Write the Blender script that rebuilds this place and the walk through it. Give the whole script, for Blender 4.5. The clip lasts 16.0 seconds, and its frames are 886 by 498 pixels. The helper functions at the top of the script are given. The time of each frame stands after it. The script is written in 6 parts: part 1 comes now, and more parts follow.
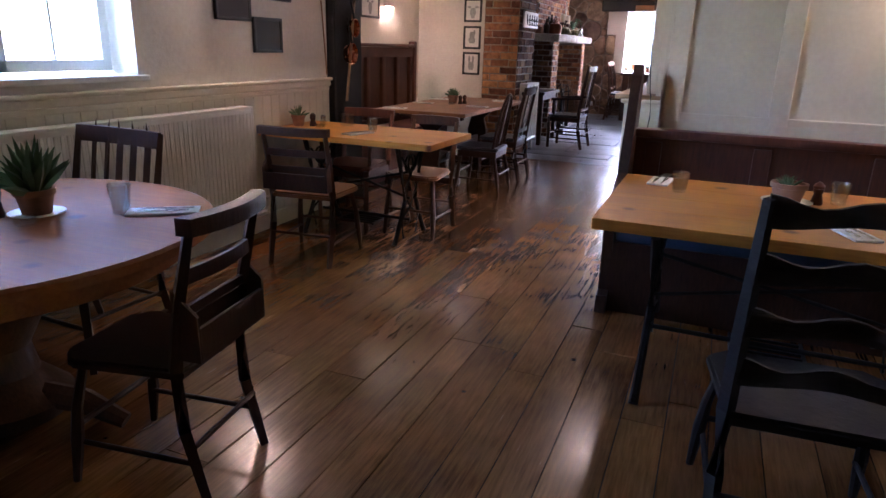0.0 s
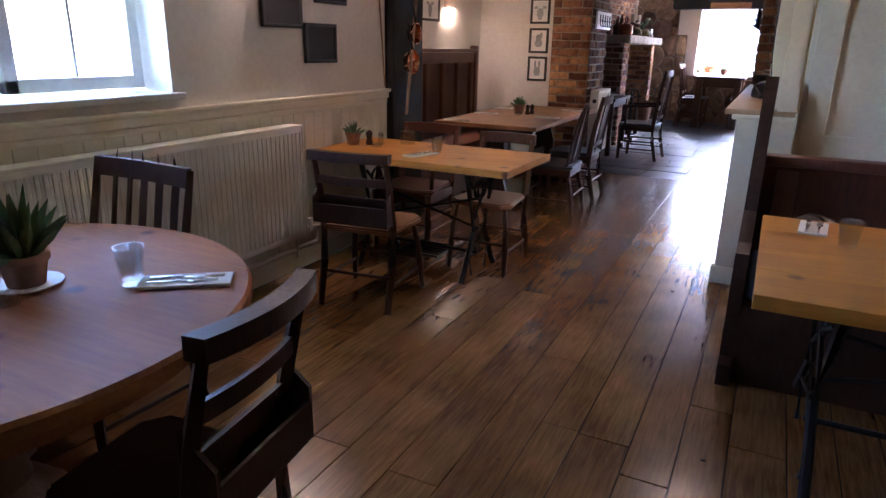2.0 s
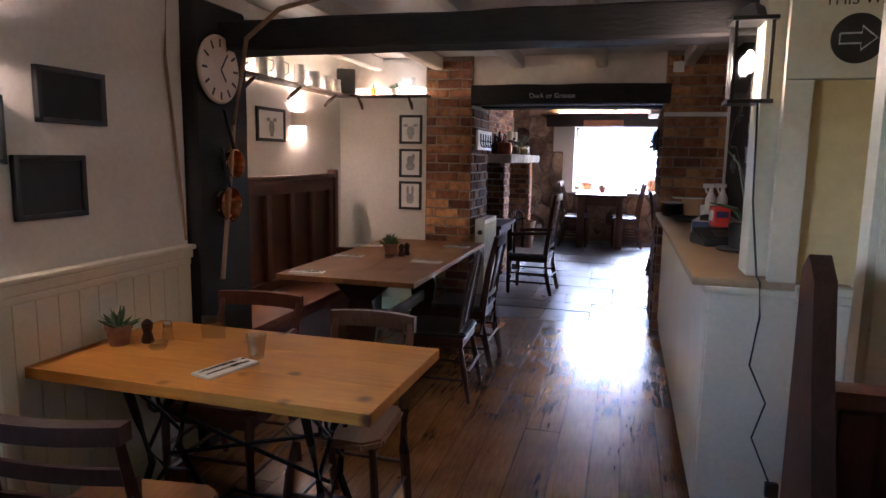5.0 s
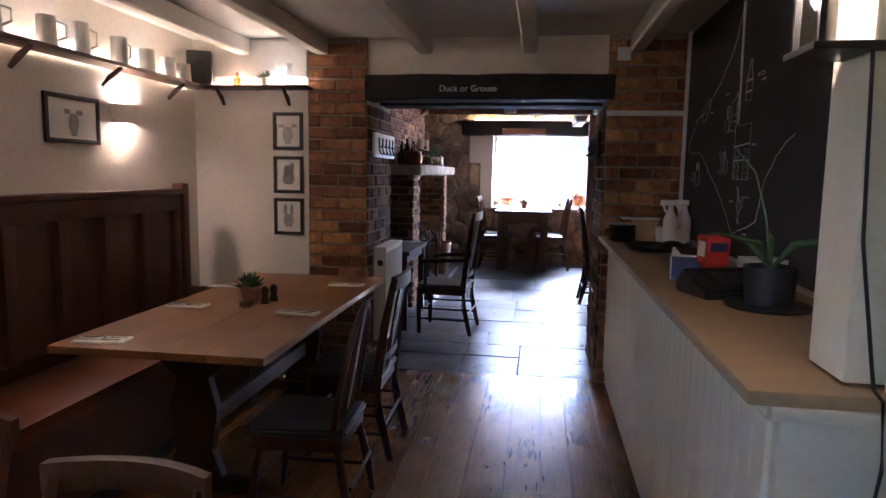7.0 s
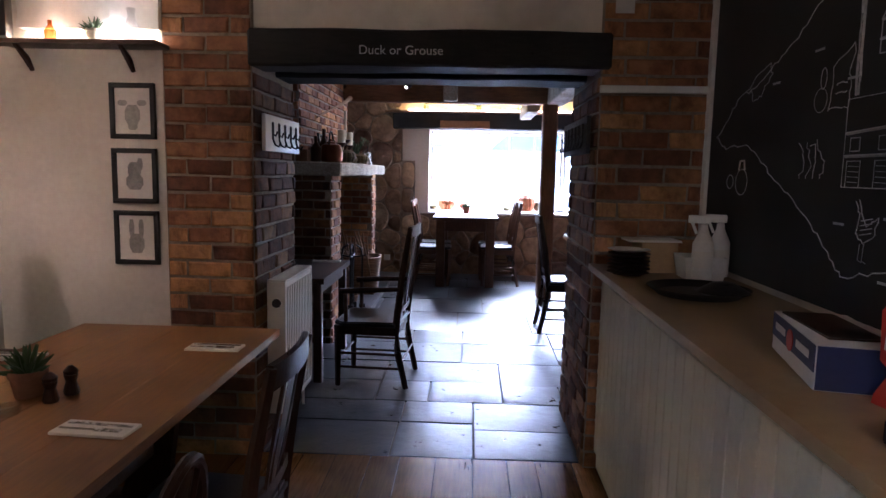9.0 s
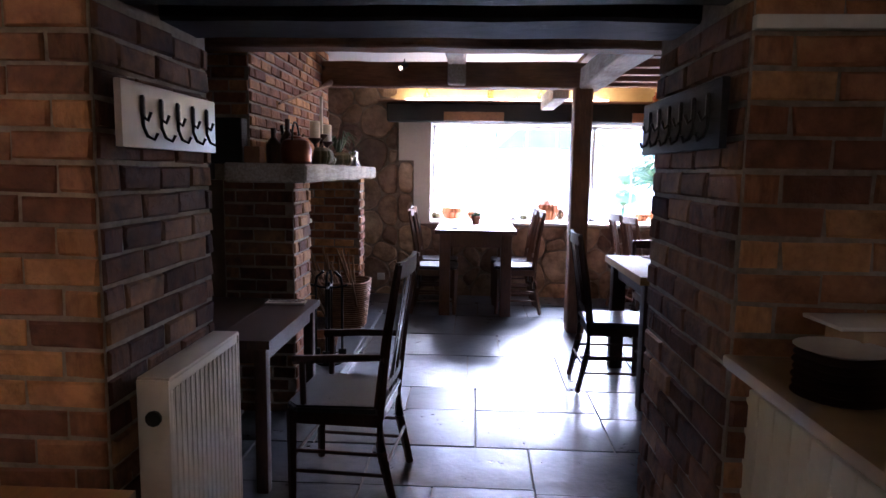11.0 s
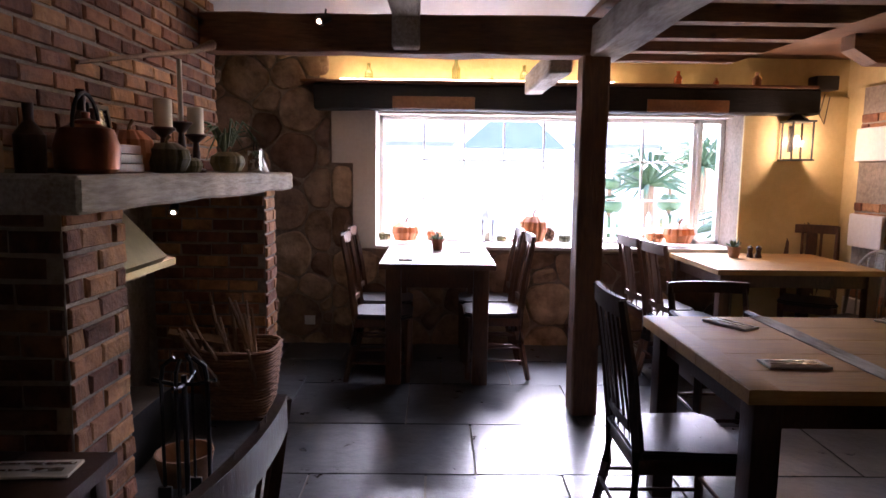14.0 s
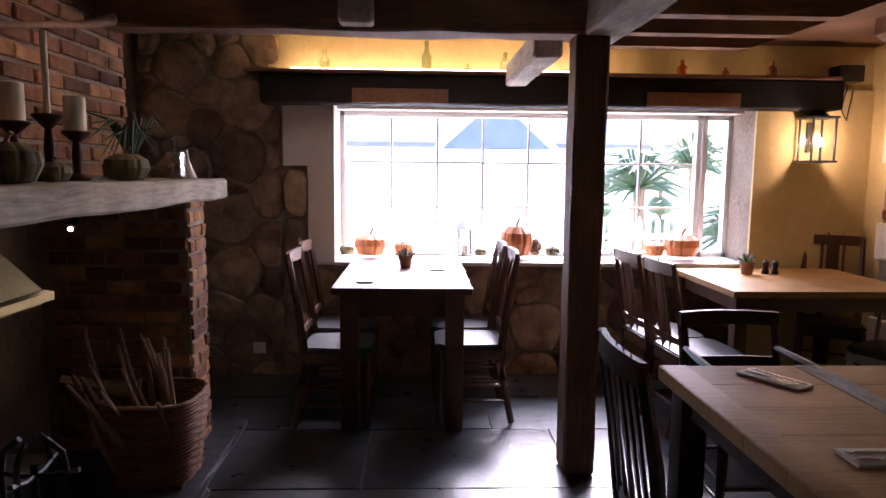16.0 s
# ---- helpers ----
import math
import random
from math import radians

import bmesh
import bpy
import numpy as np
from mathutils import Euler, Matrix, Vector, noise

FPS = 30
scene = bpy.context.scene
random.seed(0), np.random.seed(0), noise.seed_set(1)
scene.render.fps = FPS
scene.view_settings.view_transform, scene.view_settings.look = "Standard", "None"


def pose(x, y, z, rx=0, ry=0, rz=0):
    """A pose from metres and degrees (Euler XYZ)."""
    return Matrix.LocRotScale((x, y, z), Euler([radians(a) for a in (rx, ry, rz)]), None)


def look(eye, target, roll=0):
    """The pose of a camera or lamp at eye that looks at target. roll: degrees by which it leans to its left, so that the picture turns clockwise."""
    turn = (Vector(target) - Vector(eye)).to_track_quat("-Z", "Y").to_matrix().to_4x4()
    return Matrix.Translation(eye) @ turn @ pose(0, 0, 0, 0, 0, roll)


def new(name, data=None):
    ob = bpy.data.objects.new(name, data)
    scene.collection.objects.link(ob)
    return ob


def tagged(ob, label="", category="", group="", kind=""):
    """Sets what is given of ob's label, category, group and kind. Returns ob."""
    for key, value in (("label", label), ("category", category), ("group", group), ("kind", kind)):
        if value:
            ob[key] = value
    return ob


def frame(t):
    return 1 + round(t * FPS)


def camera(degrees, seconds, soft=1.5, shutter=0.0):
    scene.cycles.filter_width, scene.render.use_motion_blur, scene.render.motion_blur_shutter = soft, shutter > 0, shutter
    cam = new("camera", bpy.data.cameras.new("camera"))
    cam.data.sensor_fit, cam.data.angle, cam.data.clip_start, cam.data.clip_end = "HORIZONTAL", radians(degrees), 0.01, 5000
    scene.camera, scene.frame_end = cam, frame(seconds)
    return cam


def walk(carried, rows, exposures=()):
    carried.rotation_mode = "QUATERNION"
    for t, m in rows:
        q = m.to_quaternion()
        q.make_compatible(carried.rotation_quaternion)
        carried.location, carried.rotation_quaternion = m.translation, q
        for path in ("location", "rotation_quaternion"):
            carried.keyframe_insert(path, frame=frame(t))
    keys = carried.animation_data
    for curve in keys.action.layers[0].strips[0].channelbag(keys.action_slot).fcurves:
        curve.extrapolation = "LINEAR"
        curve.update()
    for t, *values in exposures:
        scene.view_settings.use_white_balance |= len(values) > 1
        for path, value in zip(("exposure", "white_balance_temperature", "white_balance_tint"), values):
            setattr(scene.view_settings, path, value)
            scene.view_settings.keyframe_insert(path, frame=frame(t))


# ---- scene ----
cam = camera(68.8, 16.0)
EXPOSURES = [(0.0, 5.65, 5500, 34), (3.0, 5.35, 5450, 30), (5.0, 5.1, 5400, 28), (9.0, 4.75, 5300, 27), (12.0, 4.6, 5800, 33), (14.0, 4.0, 6300, 36), (16.0, 3.65, 6500, 38)]
METRES, EYE, TILT, LEAN, TURN = 9.6, 1.38, 0.0, 0.0, 22.0
ROWS = [
    (0.0, 0.0, 0.0, 0.0, 0.52, -17.45, -1.65),
    (0.5, -0.0133, 0.0128, 0.002, 1.61, -17.01, -1.54),
    (1.0, -0.0176, 0.0248, 0.002, 2.43, -16.79, -1.36),
    (1.5, -0.0208, 0.0438, 0.0013, 3.63, -16.74, -1.19),
    (2.0, -0.0187, 0.0679, 0.0042, 4.67, -17.51, -1.08),
    (2.5, -0.0187, 0.0872, 0.0069, 4.7, -17.4, -0.87),
    (3.0, -0.0261, 0.119, 0.0121, 1.97, -16.11, -0.98),
    (3.5, -0.0272, 0.1496, 0.0112, -3.03, -15.14, -0.98),
    (4.0, -0.0206, 0.179, 0.0136, -4.73, -13.3, -1.05),
    (4.5, -0.0149, 0.2053, 0.0135, -4.81, -11.57, -0.92),
    (5.0, -0.0104, 0.237, 0.0178, -6.31, -8.07, -0.94),
    (7.5, 0.0376, 0.4146, 0.0141, -14.53, -6.73, -1.04),
    (8.0, 0.0452, 0.4538, 0.0135, -15.48, -6.82, -1.04),
    (8.5, 0.0537, 0.4881, 0.0152, -18.22, -6.97, -1.06),
    (9.0, 0.0685, 0.5244, 0.0164, -19.6, -6.77, -1.11),
    (11.5, 0.137, 0.7163, 0.0213, -19.09, -6.91, -0.68),
    (12.0, 0.1542, 0.754, 0.0222, -18.88, -6.89, -0.64),
    (12.5, 0.1649, 0.7855, 0.0235, -18.86, -6.78, -0.57),
    (13.0, 0.1725, 0.818, 0.0255, -20.33, -6.9, -0.67),
    (13.5, 0.1851, 0.8451, 0.0228, -22.47, -6.83, -0.67),
    (14.0, 0.2019, 0.8694, 0.026, -22.51, -6.86, -0.7),
    (14.5, 0.211, 0.8889, 0.0248, -22.57, -6.7, -0.68),
    (15.0, 0.2193, 0.9111, 0.0258, -23.29, -6.78, -0.6),
    (15.5, 0.2287, 0.9251, 0.025, -23.97, -6.79, -0.67),
    (16.0, 0.2431, 0.9381, 0.0289, -23.87, -6.8, -0.57),
]
walk(cam, [(t, pose(0, 0, EYE, TILT, LEAN, TURN) @ pose(METRES * x, METRES * y, METRES * z, 90 + pitch, roll, yaw)) for t, x, y, z, yaw, pitch, roll in ROWS], EXPOSURES)

# ---- world, sun, exposure ----
world = bpy.data.worlds.new("sky_world")
scene.world = world
world.use_nodes = True
sky = world.node_tree.nodes.new("ShaderNodeTexSky")
sky.sky_type, sky.sun_disc = "NISHITA", False
sky.sun_elevation, sky.sun_rotation = radians(40), radians(18)
world.node_tree.links.new(sky.outputs[0], world.node_tree.nodes["Background"].inputs[0])
world.node_tree.nodes["Background"].inputs[1].default_value = 0.15
sun = new("sun", bpy.data.lights.new("sun", "SUN"))
sun.data.energy, sun.data.angle, sun.data.color = 2.8, radians(38), (0.86, 0.94, 1.0)
sun.matrix_world = look((0, 0, 20), (-3.5, -11, 10))


def lamp(name, kind, at, watts, color, size=0.05, aim=None):
    ob = new(name, bpy.data.lights.new(name, kind))
    ob.data.energy, ob.data.color = watts, color
    if kind == "AREA":
        ob.data.size = size
    else:
        ob.data.shadow_soft_size = size
    ob.matrix_world = look(at, aim) if aim else Matrix.Translation(at)
    return ob


# ---- materials ----
def mat(name, a, b, rough=0.6, metal=0.0, grain=20.0, stretch=(1, 1, 1), bump=0.1, coat=0.0, spots=None, vary=0.0, big=2.5):
    m = bpy.data.materials.new(name)
    m.use_nodes = True
    nt = m.node_tree
    n, ln = nt.nodes, nt.links.new
    bs = n["Principled BSDF"]
    tc = n.new("ShaderNodeTexCoord")
    mp = n.new("ShaderNodeMapping")
    mp.inputs["Scale"].default_value = stretch
    oi = n.new("ShaderNodeObjectInfo")
    sh = n.new("ShaderNodeVectorMath")
    sh.operation = "ADD"
    mul = n.new("ShaderNodeVectorMath")
    mul.operation = "SCALE"
    mul.inputs[0].default_value = (7, 13, 5)
    ln(oi.outputs["Random"], mul.inputs["Scale"])
    ln(tc.outputs["Object"], sh.inputs[0])
    ln(mul.outputs[0], sh.inputs[1])
    ln(sh.outputs[0], mp.inputs[0])
    f1 = n.new("ShaderNodeTexNoise")
    f1.inputs["Scale"].default_value, f1.inputs["Detail"].default_value, f1.inputs["Roughness"].default_value = grain, 6, 0.65
    f2 = n.new("ShaderNodeTexNoise")
    f2.inputs["Scale"].default_value, f2.inputs["Detail"].default_value = big, 3
    ln(mp.outputs[0], f1.inputs[0])
    ln(sh.outputs[0], f2.inputs[0])
    add = n.new("ShaderNodeMath")
    add.operation = "ADD"
    ln(f1.outputs[0], add.inputs[0])
    ln(f2.outputs[0], add.inputs[1])
    mr = n.new("ShaderNodeMapRange")
    mr.inputs[1].default_value, mr.inputs[2].default_value = 0.7, 1.3
    ln(add.outputs[0], mr.inputs[0])
    mx = n.new("ShaderNodeMix")
    mx.data_type = "RGBA"
    mx.inputs[6].default_value, mx.inputs[7].default_value = (*a, 1), (*b, 1)
    ln(mr.outputs[0], mx.inputs[0])
    col = mx.outputs[2]
    if spots:
        vo = n.new("ShaderNodeTexVoronoi")
        vo.inputs["Scale"].default_value = spots[0]
        ln(mp.outputs[0] if len(spots) > 3 else sh.outputs[0], vo.inputs[0])
        sr = n.new("ShaderNodeMapRange")
        sr.inputs[1].default_value, sr.inputs[2].default_value = spots[2], spots[2] * 0.4
        ln(vo.outputs["Distance"], sr.inputs[0])
        m2 = n.new("ShaderNodeMix")
        m2.data_type = "RGBA"
        ln(sr.outputs[0], m2.inputs[0])
        ln(col, m2.inputs[6])
        m2.inputs[7].default_value = (*spots[1], 1)
        col = m2.outputs[2]
    if vary:
        hv = n.new("ShaderNodeHueSaturation")
        vr = n.new("ShaderNodeMapRange")
        vr.inputs[3].default_value, vr.inputs[4].default_value = 1 - vary, 1 + vary
        ln(oi.outputs["Random"], vr.inputs[0])
        ln(vr.outputs[0], hv.inputs["Value"])
        hr = n.new("ShaderNodeMath")
        hr.operation = "MULTIPLY_ADD"
        hr.inputs[1].default_value, hr.inputs[2].default_value = 0.05 * vary, 0.5 - 0.025 * vary
        ln(oi.outputs["Random"], hr.inputs[0])
        ln(hr.outputs[0], hv.inputs["Hue"])
        ln(col, hv.inputs["Color"])
        col = hv.outputs[0]
    ln(col, bs.inputs["Base Color"])
    rr = n.new("ShaderNodeMapRange")
    rr.inputs[3].default_value, rr.inputs[4].default_value = max(rough - 0.1, 0.02), min(rough + 0.12, 1)
    ln(f1.outputs[0], rr.inputs[0])
    ln(rr.outputs[0], bs.inputs["Roughness"])
    bs.inputs["Metallic"].default_value = metal
    bs.inputs["Coat Weight"].default_value, bs.inputs["Coat Roughness"].default_value = coat, 0.16
    if bump:
        bp = n.new("ShaderNodeBump")
        bp.inputs["Strength"].default_value, bp.inputs["Distance"].default_value = bump, 0.02
        ln(add.outputs[0], bp.inputs["Height"])
        ln(bp.outputs[0], bs.inputs["Normal"])
    return m


def dull(m, level):
    """Waxed or worn surfaces that reflect less than varnish."""
    m.node_tree.nodes["Principled BSDF"].inputs["Specular IOR Level"].default_value = level


def glow(name, color, power):
    m = bpy.data.materials.new(name)
    m.use_nodes = True
    bs = m.node_tree.nodes["Principled BSDF"]
    bs.inputs["Base Color"].default_value = (*color, 1)
    bs.inputs["Emission Color"].default_value = (*color, 1)
    bs.inputs["Emission Strength"].default_value = power
    return m


def clear(name, tint=(1, 1, 1), shine=0.08):
    m = bpy.data.materials.new(name)
    m.use_nodes = True
    nt = m.node_tree
    tr, gl, mx = (nt.nodes.new(k) for k in ("ShaderNodeBsdfTransparent", "ShaderNodeBsdfGlossy", "ShaderNodeMixShader"))
    tr.inputs[0].default_value = (*tint, 1)
    gl.inputs["Roughness"].default_value = 0.03
    mx.inputs[0].default_value = shine
    nt.links.new(tr.outputs[0], mx.inputs[1])
    nt.links.new(gl.outputs[0], mx.inputs[2])
    nt.links.new(mx.outputs[0], nt.nodes["Material Output"].inputs[0])
    return m


M = {}
M["plank"] = mat("worn_pine_floor", (0.09, 0.037, 0.012), (0.3, 0.14, 0.046), 0.22, grain=9, stretch=(9, 0.6, 9), bump=0.05, coat=0.25, vary=0.15, spots=(5, (0.04, 0.018, 0.008), 0.07))
M["gap"] = mat("floor_gap", (0.012, 0.008, 0.006), (0.03, 0.02, 0.014), 0.9)
M["slate"] = mat("grey_flagstone", (0.03, 0.035, 0.042), (0.085, 0.094, 0.105), 0.3, grain=9, bump=0.26, coat=0.1, vary=0.25, big=1.6)
M["grout"] = mat("stone_joint", (0.12, 0.105, 0.09), (0.24, 0.215, 0.19), 0.9, bump=0.3)
M["plaster"] = mat("cream_plaster", (0.62, 0.57, 0.5), (0.74, 0.7, 0.63), 0.85, grain=30, bump=0.12, big=1.2)
M["rough_plaster"] = mat("rough_white_plaster", (0.6, 0.55, 0.47), (0.76, 0.71, 0.62), 0.9, grain=6, bump=0.6, big=3)
M["cream"] = mat("cream_paint", (0.6, 0.55, 0.41), (0.7, 0.65, 0.5), 0.5, grain=40, bump=0.04)
M["white"] = mat("white_paint", (0.68, 0.68, 0.64), (0.8, 0.8, 0.76), 0.45, grain=30, bump=0.05)
M["radiator"] = mat("radiator_enamel", (0.66, 0.62, 0.54), (0.76, 0.72, 0.64), 0.4, grain=20, bump=0.02)
M["mortar"] = mat("lime_mortar", (0.16, 0.125, 0.09), (0.38, 0.31, 0.24), 0.95, grain=30, bump=0.5)
M["brick"] = mat("red_brown_brick", (0.13, 0.052, 0.026), (0.42, 0.19, 0.085), 0.85, grain=18, bump=0.6, vary=0.55, big=6)
# Darker copy of the brick: shade painted in for faces turned from light.
M["dark_brick"] = mat("shaded_brick", (0.06, 0.036, 0.027), (0.24, 0.115, 0.062), 0.85, grain=18, bump=0.6, vary=0.6, big=6)
M["stone"] = mat("brown_rubble_stone", (0.14, 0.088, 0.058), (0.44, 0.3, 0.2), 0.9, grain=12, bump=0.9, vary=0.5, big=5)
M["black_wood"] = mat("black_painted_oak", (0.01, 0.01, 0.011), (0.03, 0.028, 0.026), 0.68, grain=14, stretch=(1, 1, 6), bump=0.35)
M["oak"] = mat("brown_oak_beam", (0.085, 0.038, 0.018), (0.27, 0.13, 0.06), 0.65, grain=10, stretch=(0.8, 6, 6), bump=0.5, spots=(4, (0.03, 0.015, 0.008), 0.14))
M["oak_post"] = mat("brown_oak_post", (0.09, 0.038, 0.018), (0.28, 0.125, 0.058), 0.65, grain=10, stretch=(6, 6, 0.8), bump=0.5, spots=(5, (0.03, 0.015, 0.008), 0.12))
M["pale_beam"] = mat("limewashed_beam", (0.22, 0.18, 0.14), (0.6, 0.56, 0.48), 0.8, grain=10, stretch=(6, 0.8, 6), bump=0.5)
M["mahog"] = mat("red_brown_panelling", (0.05, 0.014, 0.008), (0.14, 0.045, 0.022), 0.4, grain=10, stretch=(6, 6, 0.7), bump=0.15)
M["dark"] = mat("dark_stained_wood", (0.02, 0.008, 0.005), (0.065, 0.027, 0.014), 0.42, grain=14, stretch=(5, 5, 1), bump=0.12)
M["brown"] = mat("brown_polished_wood", (0.045, 0.02, 0.01), (0.14, 0.065, 0.032), 0.35, grain=14, stretch=(5, 5, 1), bump=0.12)
M["seatwood"] = mat("elm_seat", (0.16, 0.07, 0.03), (0.33, 0.16, 0.07), 0.35, grain=8, stretch=(5, 0.7, 5), bump=0.1)
M["pine"] = mat("honey_pine", (0.42, 0.15, 0.016), (0.66, 0.29, 0.042), 0.45, grain=7, stretch=(0.6, 8, 8), bump=0.08, spots=(4.5, (0.16, 0.055, 0.018), 0.17))
M["round_pine"] = mat("brown_pine", (0.23, 0.075, 0.02), (0.42, 0.16, 0.046), 0.62, grain=7, stretch=(0.6, 8, 8), bump=0.06, spots=(4.0, (0.1, 0.035, 0.014), 0.15))
M["table_brown"] = mat("brown_oak_table", (0.16, 0.068, 0.02), (0.3, 0.14, 0.046), 0.45, grain=8, stretch=(8, 0.6, 8), bump=0.06)
M["pale_table"] = mat("scrubbed_oak_table", (0.27, 0.13, 0.036), (0.48, 0.27, 0.085), 0.5, grain=8, stretch=(0.7, 8, 8), bump=0.15)
M["leather"] = mat("black_leather", (0.012, 0.012, 0.014), (0.03, 0.03, 0.033), 0.3, grain=60, bump=0.1)
M["tan"] = mat("red_brown_leather", (0.12, 0.035, 0.018), (0.24, 0.08, 0.04), 0.35, grain=50, bump=0.1)
M["blue"] = mat("blue_leather", (0.015, 0.035, 0.07), (0.03, 0.06, 0.11), 0.4, grain=50, bump=0.1)
M["iron"] = mat("black_iron", (0.01, 0.01, 0.01), (0.025, 0.025, 0.025), 0.45, 0.6, grain=40, bump=0.1)
M["steel"] = mat("steel", (0.5, 0.5, 0.5), (0.65, 0.65, 0.65), 0.25, 1.0, grain=30, bump=0.02)
M["pewter"] = mat("pewter", (0.3, 0.29, 0.27), (0.45, 0.44, 0.42), 0.35, 1.0, grain=20, bump=0.1)
M["copper"] = mat("copper", (0.5, 0.2, 0.1), (0.7, 0.32, 0.17), 0.25, 1.0, grain=10, bump=0.03)
M["hood"] = mat("tarnished_hood_steel", (0.2, 0.15, 0.07), (0.42, 0.33, 0.16), 0.42, 1.0, grain=8, bump=0.06)
M["kettle"] = mat("darkened_copper", (0.1, 0.035, 0.02), (0.24, 0.09, 0.05), 0.38, 1.0, grain=10, bump=0.05)
M["brass"] = mat("brass", (0.25, 0.17, 0.055), (0.42, 0.3, 0.11), 0.4, 1.0, grain=10, bump=0.05)
M["clay"] = mat("terracotta", (0.2, 0.1, 0.06), (0.34, 0.18, 0.11), 0.85, grain=25, bump=0.15)
M["leaf"] = mat("green_leaf", (0.03, 0.07, 0.03), (0.08, 0.15, 0.06), 0.45, grain=30, bump=0.05)
M["paper"] = mat("white_linen", (0.68, 0.66, 0.62), (0.8, 0.78, 0.74), 0.9, grain=60, bump=0.1)
M["chalkboard"] = mat("blackboard_paint", (0.012, 0.012, 0.013), (0.028, 0.028, 0.03), 0.7, grain=6, bump=0.03)
M["chalk"] = mat("chalk", (0.28, 0.28, 0.28), (0.7, 0.7, 0.7), 0.95, grain=60, bump=0.1)
M["black"] = mat("black_plastic", (0.01, 0.01, 0.01), (0.02, 0.02, 0.02), 0.4, grain=50, bump=0.02)
M["red"] = mat("red_plastic", (0.5, 0.03, 0.02), (0.6, 0.05, 0.03), 0.4, grain=50, bump=0.02)
M["card"] = mat("cardboard", (0.4, 0.26, 0.14), (0.52, 0.36, 0.2), 0.85, grain=40, bump=0.08)
M["navy"] = mat("navy_print", (0.018, 0.024, 0.075), (0.03, 0.035, 0.1), 0.5, grain=40, bump=0.02)
M["pumpkin"] = mat("orange_pumpkin", (0.5, 0.14, 0.04), (0.68, 0.24, 0.08), 0.5, grain=12, bump=0.15)
M["gourd"] = mat("striped_gourd", (0.025, 0.035, 0.012), (0.2, 0.16, 0.06), 0.5, grain=6, stretch=(5, 5, 0.6), bump=0.15)
M["wax"] = mat("ivory_wax", (0.72, 0.66, 0.52), (0.8, 0.75, 0.62), 0.5, grain=20, bump=0.03)
M["wicker"] = mat("brown_wicker", (0.12, 0.055, 0.025), (0.28, 0.14, 0.065), 0.7, grain=30, bump=0.3)
M["stick"] = mat("dry_sticks", (0.16, 0.09, 0.05), (0.34, 0.22, 0.13), 0.85, grain=14, stretch=(4, 4, 1), bump=0.4)
M["clock"] = mat("aged_clock_face", (0.5, 0.36, 0.24), (0.68, 0.53, 0.38), 0.6, grain=8, bump=0.05)
M["soot"] = mat("sooty_plaster", (0.02, 0.017, 0.014), (0.09, 0.07, 0.05), 0.95, grain=8, bump=0.4)
M["tanwall"] = mat("dark_brown_plaster", (0.05, 0.028, 0.014), (0.12, 0.07, 0.035), 0.9, grain=6, bump=0.4)
# Cream plaster with the lamps' warm light deepened into its yellow.
M["yellow"] = mat("lamplit_cream_plaster", (0.6, 0.46, 0.21), (0.72, 0.58, 0.29), 0.85, grain=12, bump=0.25)
M["glass"] = clear("window_glass", (0.97, 0.98, 0.98), 0.05)
M["tumbler"] = clear("drinking_glass", (0.9, 0.92, 0.92), 0.16)
M["bottle"] = clear("pale_bottle_glass", (0.7, 0.78, 0.62), 0.1)
M["amber"] = clear("amber_glass", (0.7, 0.3, 0.06), 0.1)
M["bulb"] = glow("lamp_bulb", (1.0, 0.75, 0.45), 2.5)
M["worktop"] = mat("beige_worktop", (0.3, 0.2, 0.1), (0.4, 0.28, 0.15), 0.4, grain=20, bump=0.04)
M["bag"] = clear("thin_plastic", (0.55, 0.55, 0.56), 0.3)
M["grass"] = mat("lawn", (0.04, 0.08, 0.02), (0.1, 0.15, 0.05), 0.9, grain=20, bump=0.4, big=0.4)
M["gravel"] = mat("pale_gravel", (0.5, 0.48, 0.45), (0.68, 0.66, 0.63), 0.95, grain=40, bump=0.5)
M["render"] = mat("white_render_wall", (0.74, 0.73, 0.71), (0.84, 0.83, 0.81), 0.85, grain=10, bump=0.1)
M["roof"] = mat("slate_roof", (0.1, 0.11, 0.12), (0.2, 0.21, 0.22), 0.7, grain=14, bump=0.4)
M["teal"] = mat("blue_paint", (0.08, 0.12, 0.18), (0.12, 0.16, 0.23), 0.6, grain=20, bump=0.05)
M["wood_out"] = mat("weathered_wood", (0.1, 0.08, 0.06), (0.22, 0.18, 0.14), 0.85, grain=14, bump=0.3)


for key, level in (("round_pine", 0.22), ("pale_table", 0.3), ("table_brown", 0.3), ("black_wood", 0.25), ("dark_brick", 0.25), ("pine", 0.3), ("dark", 0.3), ("tan", 0.25)):
    dull(M[key], level)


# ---- builders ----
def box(bm, c, s, rot=None, bev=0.0):
    r = bmesh.ops.create_cube(bm, size=1.0)
    vs = r["verts"]
    m = Matrix.Translation(c) @ (rot.to_4x4() if rot else Matrix()) @ Matrix.Diagonal((*s, 1))
    bmesh.ops.transform(bm, matrix=m, verts=vs)
    if bev:
        es = list({e for v in vs for e in v.link_edges})
        bmesh.ops.bevel(bm, geom=es, offset=bev, segments=2, affect="EDGES", profile=0.6)
    return bm


